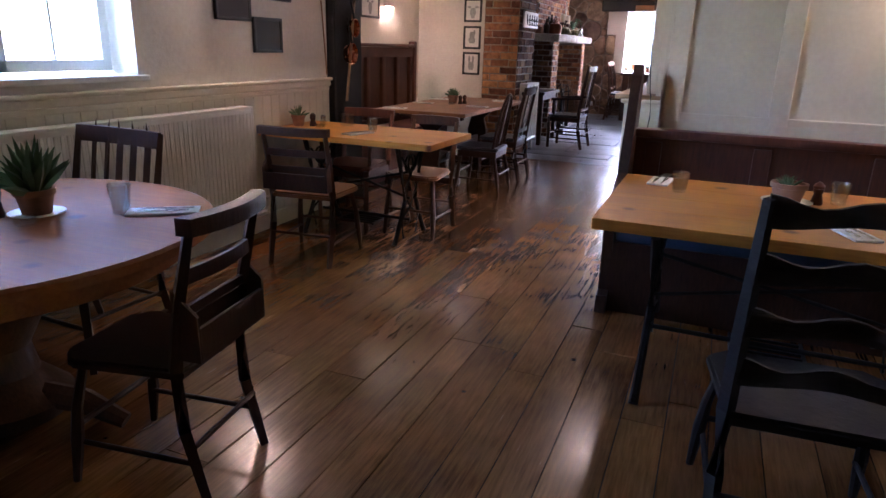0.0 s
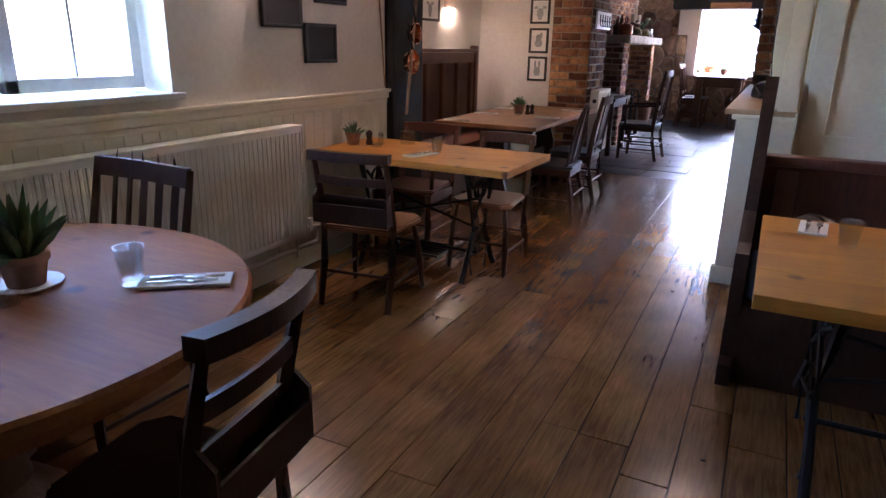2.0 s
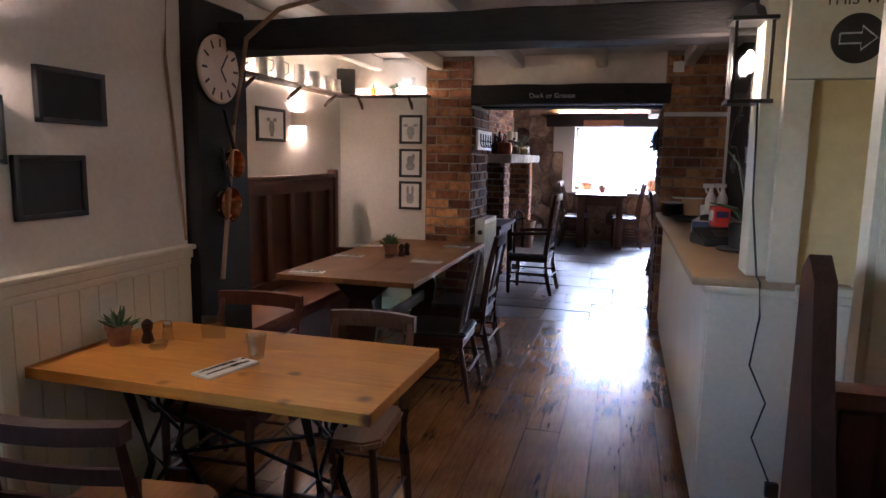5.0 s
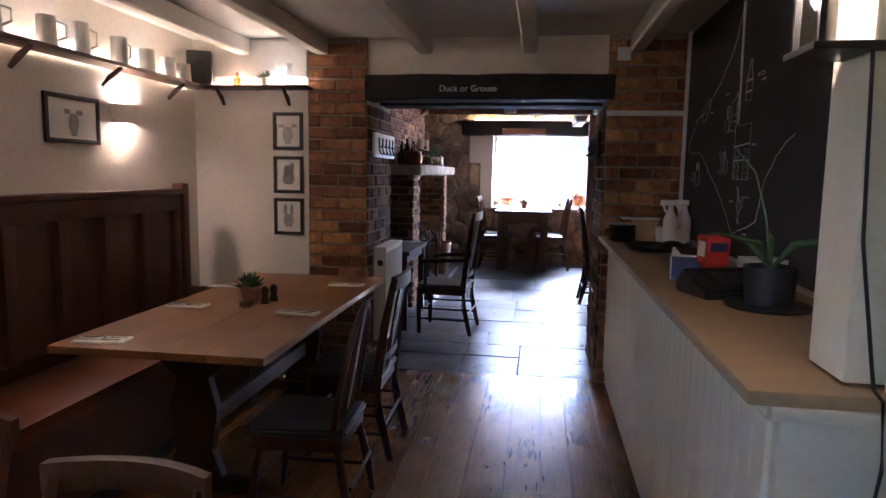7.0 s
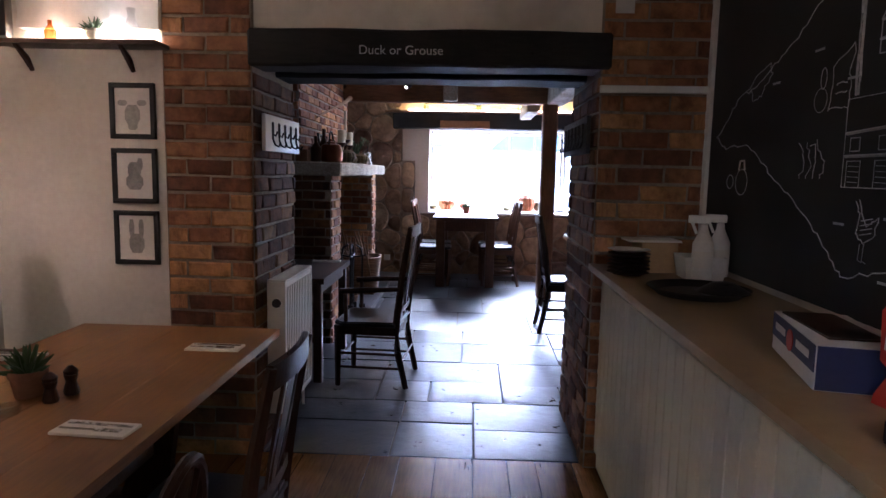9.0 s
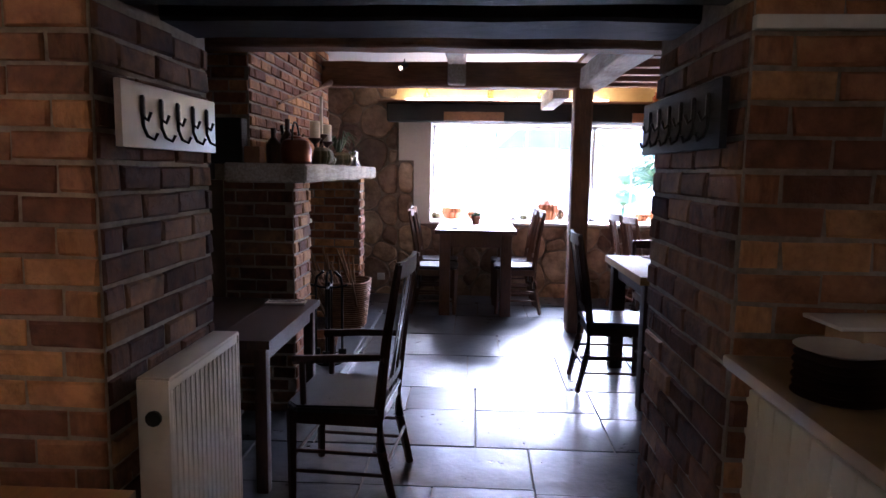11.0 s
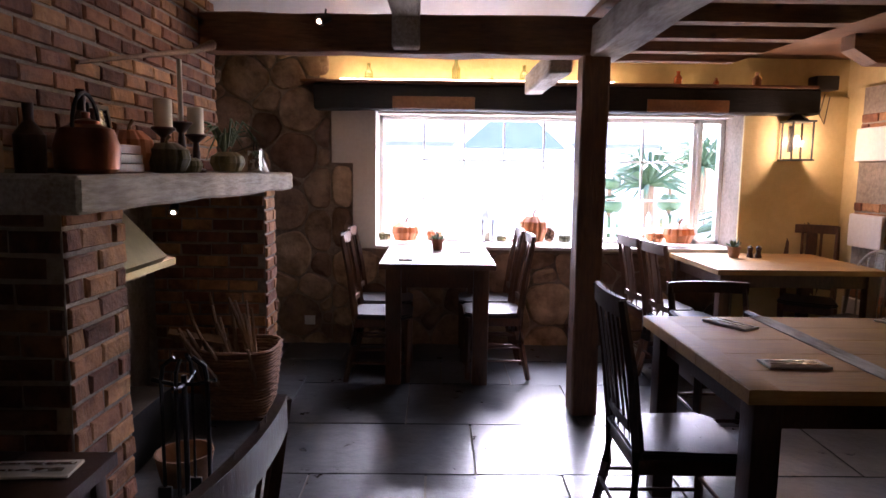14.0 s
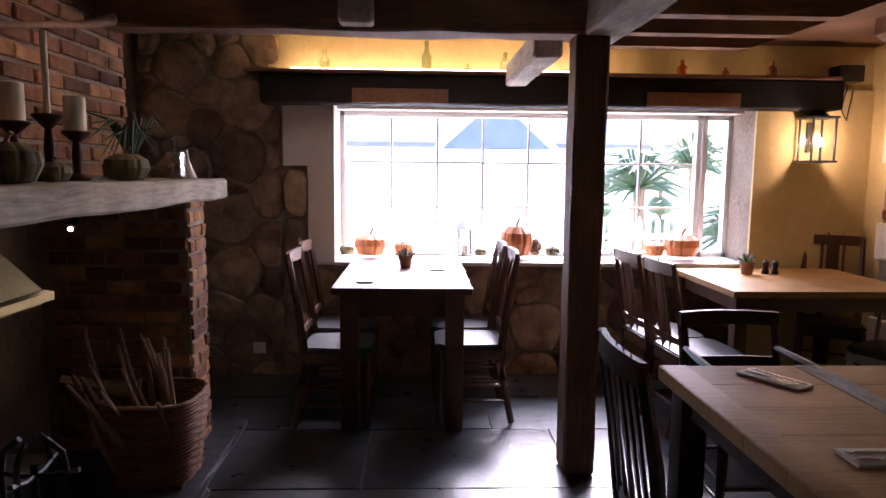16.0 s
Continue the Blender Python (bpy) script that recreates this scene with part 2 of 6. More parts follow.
def rod(bm, a, b, r0, r1=None, seg=10):
    a, b = Vector(a), Vector(b)
    d = b - a
    m = Matrix.Translation((a + b) / 2) @ d.to_track_quat("Z", "Y").to_matrix().to_4x4()
    bmesh.ops.create_cone(bm, cap_ends=True, segments=seg, radius1=r0, radius2=r0 if r1 is None else r1, depth=d.length, matrix=m)
    return bm


def tube(bm, pts, r, seg=8):
    rings = []
    pts = [Vector(p) for p in pts]
    for i, p in enumerate(pts):
        d = (pts[min(i + 1, len(pts) - 1)] - pts[max(i - 1, 0)]).normalized()
        q = d.to_track_quat("Z", "Y")
        rr = r[i] if isinstance(r, (list, tuple)) else r
        rings.append([bm.verts.new(p + q @ Vector((rr * math.cos(k * math.tau / seg), rr * math.sin(k * math.tau / seg), 0))) for k in range(seg)])
    for u, v in zip(rings, rings[1:]):
        for k in range(seg):
            bm.faces.new((u[k], u[(k + 1) % seg], v[(k + 1) % seg], v[k]))
    bm.faces.new(rings[0][::-1])
    bm.faces.new(rings[-1])
    return bm


def turn(bm, prof, at=(0, 0, 0), seg=20, lobes=0, depth=0.0):
    """A turned body: prof is rows of radius and height."""
    rings = []
    for r, z in prof:
        ring = []
        for k in range(seg):
            a = k * math.tau / seg
            q = r * (1 - depth * abs(math.cos(a * lobes / 2)) ** 6) if lobes else r
            ring.append(bm.verts.new((at[0] + q * math.cos(a), at[1] + q * math.sin(a), at[2] + z)))
        rings.append(ring)
    for u, v in zip(rings, rings[1:]):
        for k in range(seg):
            bm.faces.new((u[k], u[(k + 1) % seg], v[(k + 1) % seg], v[k]))
    bm.faces.new(rings[0][::-1])
    bm.faces.new(rings[-1])
    return bm


def slab(bm, pts, m, thick):
    """A flat outline in x and y, given thickness along z, then placed by m."""
    lo = [bm.verts.new(m @ Vector((x, y, 0))) for x, y in pts]
    hi = [bm.verts.new(m @ Vector((x, y, thick))) for x, y in pts]
    bm.faces.new(lo[::-1])
    bm.faces.new(hi)
    for k in range(len(pts)):
        j = (k + 1) % len(pts)
        bm.faces.new((lo[k], lo[j], hi[j], hi[k]))
    return bm


def B():
    return bmesh.new()


def mesh_of(name, bm, material, smooth=False):
    bmesh.ops.recalc_face_normals(bm, faces=bm.faces)
    me = bpy.data.meshes.new(name)
    bm.to_mesh(me)
    bm.free()
    me.materials.append(material)
    if smooth:
        for p in me.polygons:
            p.use_smooth = True
        me.set_sharp_from_angle(angle=radians(24))
    return me


def part(name, bm, material, parent, label="", smooth=True):
    ob = new(name, mesh_of(name, bm, material, smooth))
    ob.parent = parent
    if label:
        ob["label"] = label
    return ob


def thing(name, label, category, m=None, group="", kind=""):
    ob = tagged(new(name), label, category, group, kind)
    ob.empty_display_size = 0.1
    if m:
        ob.matrix_world = m
    return ob


def single(name, bm, material, label, category, m=None, group="", kind="", smooth=True):
    ob = tagged(new(name, mesh_of(name, bm, material, smooth)), label, category, group, kind)
    if m:
        ob.matrix_world = m
    return ob


def setting(name, boxes, material, label, category="wall", bev=0.0):
    """A piece of the setting: boxes as two opposite corners."""
    bm = B()
    for x0, y0, z0, x1, y1, z1 in boxes:
        box(bm, ((x0 + x1) / 2, (y0 + y1) / 2, (z0 + z1) / 2), (x1 - x0, y1 - y0, z1 - z0), bev=bev)
    return single(name, bm, material, label, category, kind="structure", smooth=False)


def fz(y):
    """Height of the stone floor, sloped up towards the window to fit the camera's view."""
    return min(max((y - 9.0) * 0.0235, 0.0), 0.1)


# ---- large structure ----
CEIL = 2.5
setting("floor", [(-3.3, -2.2, -0.1, 2.5, 8.27, -0.016)], M["gap"], "dark gaps below worn pine floorboards", "floor")
stone_floor = setting("floor_stone", [(-3.6, 8.27, -0.16, 2.5, 9.0, -0.02)], M["grout"], "jointed bed of grey flagstones", "floor")
bm = B()
slab(bm, [(8.9, -0.2), (13.25, -0.2), (14.9, -0.2), (14.9, 0.08), (13.25, 0.08), (9.0, -0.02), (8.9, -0.02)], Matrix(((0, 0, 1, -3.6), (1, 0, 0, 0), (0, 1, 0, 0), (0, 0, 0, 1))), 6.1)
single("floor_bed", bm, M["grout"], "sloping bed of grey flagstones", "floor", kind="structure", smooth=False)
# left wall with its sash window
WY0, WY1, WZ0, WZ1 = 1.45, 2.86, 1.16, 2.2
setting("wall_west", [(-3.4, -2.2, 0, -3.06, WY0, CEIL), (-3.4, WY1, 0, -3.06, 5.3, CEIL), (-3.4, WY0, 0, -3.06, WY1, WZ0), (-3.4, WY0, WZ1, -3.06, WY1, CEIL)], M["plaster"], "cream plastered wall above boarded dado")
setting("wall_alcove_west", [(-4.0, 5.2, 0, -3.75, 8.5, CEIL), (-3.75, 5.2, 0, -3.4, 5.3, CEIL)], M["plaster"], "cream plastered alcove wall behind the settle")
setting("wall_alcove_end", [(-3.75, 8.2, 0, -2.84, 8.5, CEIL)], M["plaster"], "cream plastered wall with three pictures")
setting("wall_south", [(-3.4, -2.4, 0, 2.5, -2.2, CEIL)], M["plaster"], "plain cream wall")
setting("wall_east", [(2.3, -2.2, 0, 2.5, 4.9, CEIL)], M["plaster"], "plain cream wall")
setting("wall_booth", [(-0.3, 4.06, 0.0, 2.3, 4.14, CEIL)], M["cream"], "cream panelled booth partition")
setting("wall_passage", [(-0.3, 4.85, 0.0, 2.3, 4.97, CEIL)], M["cream"], "cream panelled wall beside the counter")
setting("wall_blackboard", [(-0.1, 4.97, 0.0, 0.05, 8.2, CEIL)], M["plaster"], "wall behind the counter")
pier_l = setting("wall_pier_west", [(-2.84, 8.205, 0, -2.385, 8.96, CEIL), (-3.75, 8.5, 0, -2.84, 8.96, 2.7)], M["mortar"], "brick pier of the opening")
pier_r = setting("wall_pier_east", [(-0.645, 8.205, 0, 0.1, 9.03, CEIL), (0.1, 8.9, 0, 2.5, 9.08, 2.7)], M["mortar"], "brick pier of the opening")
setting("wall_over_opening", [(-2.385, 8.24, 2.23, -0.645, 8.9, CEIL)], M["rough_plaster"], "uneven white plaster above the lintel")
setting("ceiling", [(-4.0, -2.4, CEIL, 2.5, 9.0, CEIL + 0.1)], M["white"], "white plastered ceiling", "ceiling")
setting("ceiling_stone_room", [(-4.0, 8.55, 2.66, -0.36, 14.6, 2.76), (-4.0, 8.55, 2.6, 2.6, 8.98, 2.66)], M["white"], "white plastered ceiling", "ceiling")
setting("ceiling_boards", [(-0.36, 8.99, 2.62, 2.6, 14.6, 2.72)], M["oak"], "brown boarded ceiling", "ceiling")
setting("wall_stone_room_west", [(-3.75, 8.96, 0, -3.3, 14.5, 2.7)], M["tanwall"], "dark brown plaster wall of the recess")
NX0, NX1, NZ0, NZ1 = -1.86, 1.31, 0.98, 2.13
wall_n = setting("wall_north", [(-3.75, 14.14, 0, -2.03, 14.6, 2.7), (-2.03, 14.14, 0, 2.3, 14.6, NZ0 - 0.03), (NX1, 14.12, NZ0 - 0.03, 2.3, 14.6, 2.3)], M["mortar"], "rubble stone wall below the window")
setting("wall_north_plaster", [(-2.24, 14.1, 1.69, -2.03, 14.14, 2.14), (-2.06, 14.1, NZ0 - 0.03, NX0, 14.6, 2.14), (NX0, 14.3, NZ1, NX1, 14.6, 2.3)], M["plaster"], "plastered window reveal", bev=0.006)
setting("wall_north_corner", [(NX1, 14.095, 0.0, 2.2, 14.12, 2.298)], M["yellow"], "cream plaster beside the window, lamplight in its yellow", bev=0.004)
setting("wall_north_upper", [(-2.34, 14.13, 2.3, 2.3, 14.6, 2.7)], M["yellow"], "lit cream yellow wall above the beam")
wall_e2 = setting("wall_stone_room_east", [(2.2, 9.0, 0, 2.5, 14.6, 2.7)], M["yellow"], "cream wall with brick quoins")
setting("window_sill_north", [(NX0, 14.06, NZ0 - 0.03, NX1, 14.56, NZ0)], M["white"], "deep white window sill", "sill", bev=0.006)

# boarded dado, rail and skirting
dado = setting("dado_boarding", [(-3.06, -2.2, 0.1, -3.05, 4.84, 1.03)], M["cream"], "cream tongue and groove boarding", "panelling")
for k in range(69):
    bm = B()
    box(bm, (0, 0, 0), (0.012, 0.098, 0.93), bev=0.0025)
    ob = part("board", bm, M["cream"], dado, smooth=False)
    ob.location = (-3.046, 4.79 - k * 0.1, 0.565)
setting("trim_dado_rail", [(-3.06, -2.2, 1.03, -3.02, 4.84, 1.075), (-3.06, -2.2, 1.075, -3.0, 4.84, 1.1), (-3.06, -2.2, 0.995, -3.034, 4.84, 1.028)], M["cream"], "cream dado rail", "trim", bev=0.008)
setting("baseboard", [(-3.06, -2.2, 0, -3.03, 4.84, 0.12)], M["cream"], "cream skirting board", "baseboard", bev=0.005)
setting("baseboard_alcove", [(-3.75, 8.17, 0, -2.86, 8.2, 0.12)], M["cream"], "cream skirting board", "baseboard", bev=0.005)


def sash(name, x0, x1, z0, z1, m, cols, rows, label, rail=0.05):
    """A glazed window in the plane of its own x and z."""
    w = thing(name, label, "window", m, kind="structure")
    bm = B()
    for a, b, c, d in ((x0, z0, x1, z0 + rail), (x0, z1 - rail, x1, z1), (x0, z0, x0 + rail, z1), (x1 - rail, z0, x1, z1)):
        box(bm, ((a + c) / 2, 0, (b + d) / 2), (c - a, 0.07, d - b), bev=0.006)
    part("window_frame", bm, M["white"], w)
    px, pz = (x1 - x0 - 2 * rail) / cols, (z1 - z0 - 2 * rail) / rows
    for i in range(1, cols):
        part("glazing_bar", box(B(), (x0 + rail + i * px, 0, (z0 + z1) / 2), (0.017, 0.03, z1 - z0 - 2 * rail), bev=0.004), M["white"], w)
    for j in range(1, rows):
        part("glazing_bar", box(B(), ((x0 + x1) / 2, 0.002, z0 + rail + j * pz), (x1 - x0 - 2 * rail, 0.026, 0.017), bev=0.004), M["white"], w)
    for i in range(cols):
        for j in range(rows):
            p = part("pane", box(B(), (x0 + rail + (i + 0.5) * px, 0, z0 + rail + (j + 0.5) * pz), (px - 0.018, 0.004, pz - 0.018)), M["glass"], w)
            p.visible_shadow = False
    return w


T_WEST = Matrix.Translation((-3.26, 0, 0)) @ pose(0, 0, 0, 0, 0, 90)
sash("window_1", WY0 + 0.02, (WY0 + WY1) / 2 - 0.01, WZ0 + 0.03, WZ1, T_WEST, 2, 2, "white painted sash window casting blue daylight", 0.06)
sash("window_2", (WY0 + WY1) / 2 + 0.01, WY1 - 0.02, WZ0 + 0.03, WZ1, T_WEST, 2, 2, "white painted sash window casting blue daylight", 0.06)
setting("window_sill_west", [(-3.4, WY0 - 0.02, WZ0 - 0.02, -3.02, WY1 + 0.05, WZ0 + 0.012)], M["white"], "white window sill board", "sill", bev=0.006)
T_N = Matrix.Translation((0, 14.5, 0))
sash("window_3", NX0, 0.06, NZ0, NZ1, T_N, 5, 3, "wide white window with small panes", 0.04)
sash("window_4", 0.07, 1.06, NZ0, NZ1, T_N, 2, 3, "white casement with small panes", 0.04)
sash("window_5", 1.07, NX1, NZ0, NZ1, T_N, 1, 1, "narrow white side light", 0.04)


# beams
def beam(name, a, b, material, label, rough=0.012, seed=0):
    """A hewn timber between two opposite corners, slightly uneven."""
    bm = B()
    c = [(p + q) / 2 for p, q in zip(a, b)]
    s = [abs(q - p) for p, q in zip(a, b)]
    box(bm, (0, 0, 0), s)
    long = max(range(3), key=lambda k: s[k])
    es = [e for e in bm.edges if abs((e.verts[0].co - e.verts[1].co)[long]) > 0.5 * s[long]]
    bmesh.ops.subdivide_edges(bm, edges=es, cuts=max(4, int(s[long] / 0.15)), use_grid_fill=True)
    bmesh.ops.bevel(bm, geom=[e for e in bm.edges if e.calc_face_angle(0) > 0.5], offset=0.012, segments=1, affect="EDGES")
    for v in bm.verts:
        v.co += noise.noise_vector(v.co * 3.1 + Vector((seed, 0, 0))) * rough
    return single(name, bm, material, label, "beam", Matrix.Translation(c), kind="structure", smooth=False)


beam("beam_lintel", (-2.4, 8.17, 2.05), (-0.6, 8.42, 2.23), M["black_wood"], "black painted oak lintel with chalk lettering", 0.008)
beam("beam_lintel_back", (-2.4, 8.6, 2.05), (-0.6, 8.9, 2.23), M["black_wood"], "black painted oak lintel", 0.008, 2)
beam("beam_cross_1", (-3.1, 5.05, 2.07), (-0.1, 5.28, 2.22), M["black_wood"], "black ceiling beam", 0.008, 3)
beam("beam_cross_2", (-3.1, 3.75, 2.14), (2.3, 3.97, 2.3), M["black_wood"], "black ceiling beam", 0.008, 4)
beam("beam_cross_3", (-3.1, 0.9, 2.2), (2.3, 1.1, 2.36), M["black_wood"], "black ceiling beam", 0.008, 5)
for k, x in enumerate((-3.33, -2.73, -1.95, -1.2, -0.46)):
    beam("joist_white", (x - 0.05, 5.28, 2.38), (x + 0.05, 8.24, 2.497), M["plaster"], "white painted ceiling joist", 0.006, 10 + k)
    if k:
        beam("joist_white", (x - 0.05, 3.97, 2.38), (x + 0.05, 5.05, 2.497), M["plaster"], "white painted ceiling joist", 0.006, 20 + k)
beam("post_clock", (-3.16, 4.85, 0), (-2.98, 5.3, 2.3), M["black_wood"], "black timber post carrying the clock", 0.006, 6)
beam("beam_stone_room_1", (-3.3, 10.3, 2.28), (2.2, 10.5, 2.44), M["oak"], "brown oak cross beam", 0.012, 7)
beam("beam_stone_room_2", (-2.75, 12.42, 2.33), (-0.3, 12.62, 2.55), M["oak"], "brown oak cross beam with spotlight", 0.014, 8)
beam("post_oak", (-0.46, 12.44, fz(12.5)), (-0.295, 12.61, 2.34), M["oak_post"], "brown oak post on the flagstones", 0.008, 9)
beam("beam_long", (-0.42, 9.08, 2.32), (-0.22, 12.64, 2.5), M["pale_beam"], "limewashed long beam over the post", 0.012, 11)
beam("beam_long_2", (-0.62, 12.7, 2.26), (-0.47, 13.88, 2.42), M["pale_beam"], "limewashed beam end at the window", 0.01, 12)
beam("beam_stub", (-1.6, 10.5, 2.5), (-1.44, 12.42, 2.64), M["pale_beam"], "limewashed joist", 0.01, 13)
beam("beam_tail", (-1.6, 12.3, 2.34), (-1.44, 12.41, 2.58), M["pale_beam"], "limewashed hanging beam end", 0.006, 14)
beam("beam_window", (-2.36, 13.93, 2.135), (1.86, 14.11, 2.34), M["black_wood"], "black beam above the window", 0.008, 15)
setting("shelf_window", [(-2.46, 13.9, 2.345, 1.82, 14.13, 2.368)], M["oak"], "thin wooden shelf on the beam", "shelf", bev=0.003)
for k, y in enumerate((11.25, 11.8, 12.3, 12.75, 13.2, 13.6)):
    bm = B()
    L = 1.55 - 0.02 * k
    slab(bm, [(0, 0), (L - 0.28, 0), (L, 0.1), (L, 0.13), (0, 0.13)], pose(0, 0, 0, 90), 0.1)
    single("joist_brown", bm, M["oak"], "dark joist with a slanted end", "beam", Matrix.Translation((-0.24, y, 2.48)), kind="structure", smooth=False)
for k, y in enumerate((12.2, 13.1)):
    bm = B()
    slab(bm, [(0, 0), (0.45, 0), (0.62, 0.1), (0.62, 0.2), (0, 0.2)], pose(0, 0, 0, 90, 0, 180), 0.16)
    single("joist_stub", bm, M["oak"], "heavy beam end with a chamfered nose", "beam", Matrix.Translation((2.2, y, 2.42)), kind="structure", smooth=False)

# chimney
chim = setting("wall_chimney", [(-3.3, 10.42, 0, -2.462, 10.8, 1.5), (-3.3, 12.72, 0, -2.462, 12.98, 1.5), (-3.3, 10.52, 1.5, -2.762, 12.72, 2.66), (-3.3, 10.8, 0, -3.25, 12.72, 1.5)], M["mortar"], "brick chimney breast with open hearth")
setting("hearth_slab", [(-3.25, 10.81, 0.0, -2.28, 13.14, 0.115)], M["slate"], "raised slate hearth", "hearth", bev=0.012)
setting("chimney_timber", [(-3.3, 10.36, 1.5, -2.98, 10.5, 1.88), (-2.98, 10.4, 1.6, -2.77, 10.51, 1.88)], M["black_wood"], "dark timber in the side of the chimney", "beam", bev=0.01)
mantel = beam("mantel_beam", (-2.86, 10.34, 1.49), (-2.36, 13.1, 1.605), M["pale_beam"], "limewashed oak mantel beam", 0.012, 16)


# ---- chairs ----
def chair(name, label, m, w=0.42, d=0.42, sh=0.45, bh=0.92, back="slats", wood="dark", seat="dark", arms=False, group="", lean=0.09, turned=False):
    c = thing(name, label, "chair", m, group)
    W, S = M[wood], M[seat]
    x, y0, y1 = w / 2 - 0.02, -d / 2 + 0.02, d / 2 - 0.02
    bm = B()
    pts = [(-w / 2 + 0.02, -d / 2), (w / 2 - 0.02, -d / 2), (w / 2 + 0.012, d / 2 - 0.05), (w / 2 - 0.05, d / 2 + 0.01), (-w / 2 + 0.05, d / 2 + 0.01), (-w / 2 - 0.012, d / 2 - 0.05)]
    slab(bm, pts, Matrix.Translation((0, 0, sh - 0.035)), 0.035)
    bmesh.ops.bevel(bm, geom=list(bm.edges), offset=0.01, segments=2, affect="EDGES")
    part("seat", bm, S, c)
    if seat in ("leather", "tan"):
        part("seat_frame", box(B(), (0, 0, sh - 0.065), (w - 0.02, d - 0.03, 0.06), bev=0.005), W, c)
    for sx in (-x, x):
        bm = B()
        if turned:
            tube(bm, [(sx * 1.1, y1 + 0.02, 0), (sx * 1.06, y1, sh * 0.35), (sx * 1.02, y1 - 0.01, sh * 0.6), (sx * 0.9, y1 - 0.04, sh - 0.03)], [0.013, 0.021, 0.017, 0.014])
        else:
            tube(bm, [(sx, y1, 0), (sx, y1, sh - 0.03)], [0.019, 0.025], 4)
        part("leg", bm, W, c)
        bm = B()
        if turned and back in ("bow",):
            tube(bm, [(sx * 1.1, y0 - 0.05, 0), (sx * 1.05, y0 - 0.02, sh * 0.4), (sx * 0.9, y0 + 0.03, sh - 0.03)], [0.013, 0.02, 0.015])
        else:
            tube(bm, [(sx, y0 - 0.07, 0), (sx, y0 - 0.01, sh * 0.55), (sx, y0, sh), (sx, y0 - lean * 0.4, sh + (bh - sh) * 0.5), (sx, y0 - lean, bh)], [0.019, 0.024, 0.025, 0.022, 0.016], 4)
        part("leg", bm, W, c)
    for z, ya, yb in ((0.14, y0 - 0.05, y1), (0.24, y0 - 0.04, y1)):
        for sx in (-x, x):
            if z < 0.2 or not turned:
                part("stretcher", rod(B(), (sx, ya, z), (sx, yb, z), 0.009), W, c)
    part("stretcher", rod(B(), (-x, y1, 0.2), (x, y1, 0.2), 0.01), W, c)
    part("stretcher", rod(B(), (-x, y0 - 0.04, 0.2), (x, y0 - 0.04, 0.2), 0.009), W, c)

    def at(z):
        k = (z - sh) / (bh - sh)
        return y0 - lean * k * (0.8 + 0.2 * k)

    def rail(z, h, t=0.02, bow=0.03, over=0.0, mt=None):
        bm = B()
        n = 8
        vs = []
        for i in range(n + 1):
            u = -1 + 2 * i / n
            px, py = u * (x + over), at(z) - bow * (1 - u * u)
            vs.append([bm.verts.new((px, py + a, z + b)) for a, b in ((-t / 2, -h / 2), (t / 2, -h / 2), (t / 2, h / 2), (-t / 2, h / 2))])
        for p, q in zip(vs, vs[1:]):
            for k in range(4):
                bm.faces.new((p[k], p[(k + 1) % 4], q[(k + 1) % 4], q[k]))
        bm.faces.new(vs[0][::-1])
        bm.faces.new(vs[-1])
        part("back_rail", bm, mt or W, c)

    if back == "chapel":
        rail(bh, 0.05, 0.05, 0.035, 0.025)
        rail(sh + (bh - sh) * 0.66, 0.045, 0.014, 0.02)
        rail(sh + (bh - sh) * 0.4, 0.03, 0.014, 0.0)
        zb = sh + (bh - sh) * 0.22
        part("box_front", box(B(), (0, at(zb) - 0.075, zb + 0.0), (w - 0.03, 0.012, 0.1), bev=0.003), W, c, "front of the wooden book box", smooth=False)
        part("box_base", box(B(), (0, at(zb) - 0.04, zb - 0.05), (w - 0.03, 0.08, 0.01)), W, c, smooth=False)
        part("box_back", box(B(), (0, at(zb) - 0.004, zb), (w - 0.05, 0.01, 0.11)), W, c, smooth=False)
        for sx in (-1, 1):
            bm = B()
            slab(bm, [(0, -0.055), (-0.08, -0.055), (-0.08, 0.085), (0, 0.16)], Matrix(((0, 0, 1, sx * (w / 2 - 0.015) - 0.006), (1, 0, 0, at(zb)), (0, 1, 0, zb), (0, 0, 0, 1))), 0.012)
            part("box_side", bm, W, c, smooth=False)
    elif back == "low":
        rail(bh, 0.07, 0.03, 0.05, 0.02)
        rail(sh + (bh - sh) * 0.45, 0.05, 0.016, 0.03)
    elif back in ("slats", "splat"):
        rail(bh - 0.03, 0.075, 0.022, 0.02)
        rail(sh + 0.08, 0.04, 0.018, 0.015)
        n = 5 if back == "slats" else 3
        for i in range(n):
            u = (-1 + 2 * (i + 1) / (n + 1)) * x * (1 if back == "slats" else 0.75)
            wd = 0.032 if back == "slats" else (0.085 if i == 1 else 0.022)
            bm = B()
            za, zb = sh + 0.08, bh - 0.05
            tube(bm, [(u, at(za) - 0.012, za), (u, at((za + zb) / 2) - 0.018, (za + zb) / 2), (u, at(zb) - 0.018, zb)], 0.5, 4)
            for v in bm.verts:
                v.co.x = u + (wd / 2 if v.co.x > u else -wd / 2)
                v.co.y = at(v.co.z) - 0.014 + (0.005 if v.co.y > at(v.co.z) - 0.014 else -0.005)
            part("back_slat", bm, W, c, smooth=False)
    elif back == "ladder":
        for k in range(4):
            z = sh + 0.13 + (bh - sh - 0.16) * k / 3
            bm = B()
            n = 12
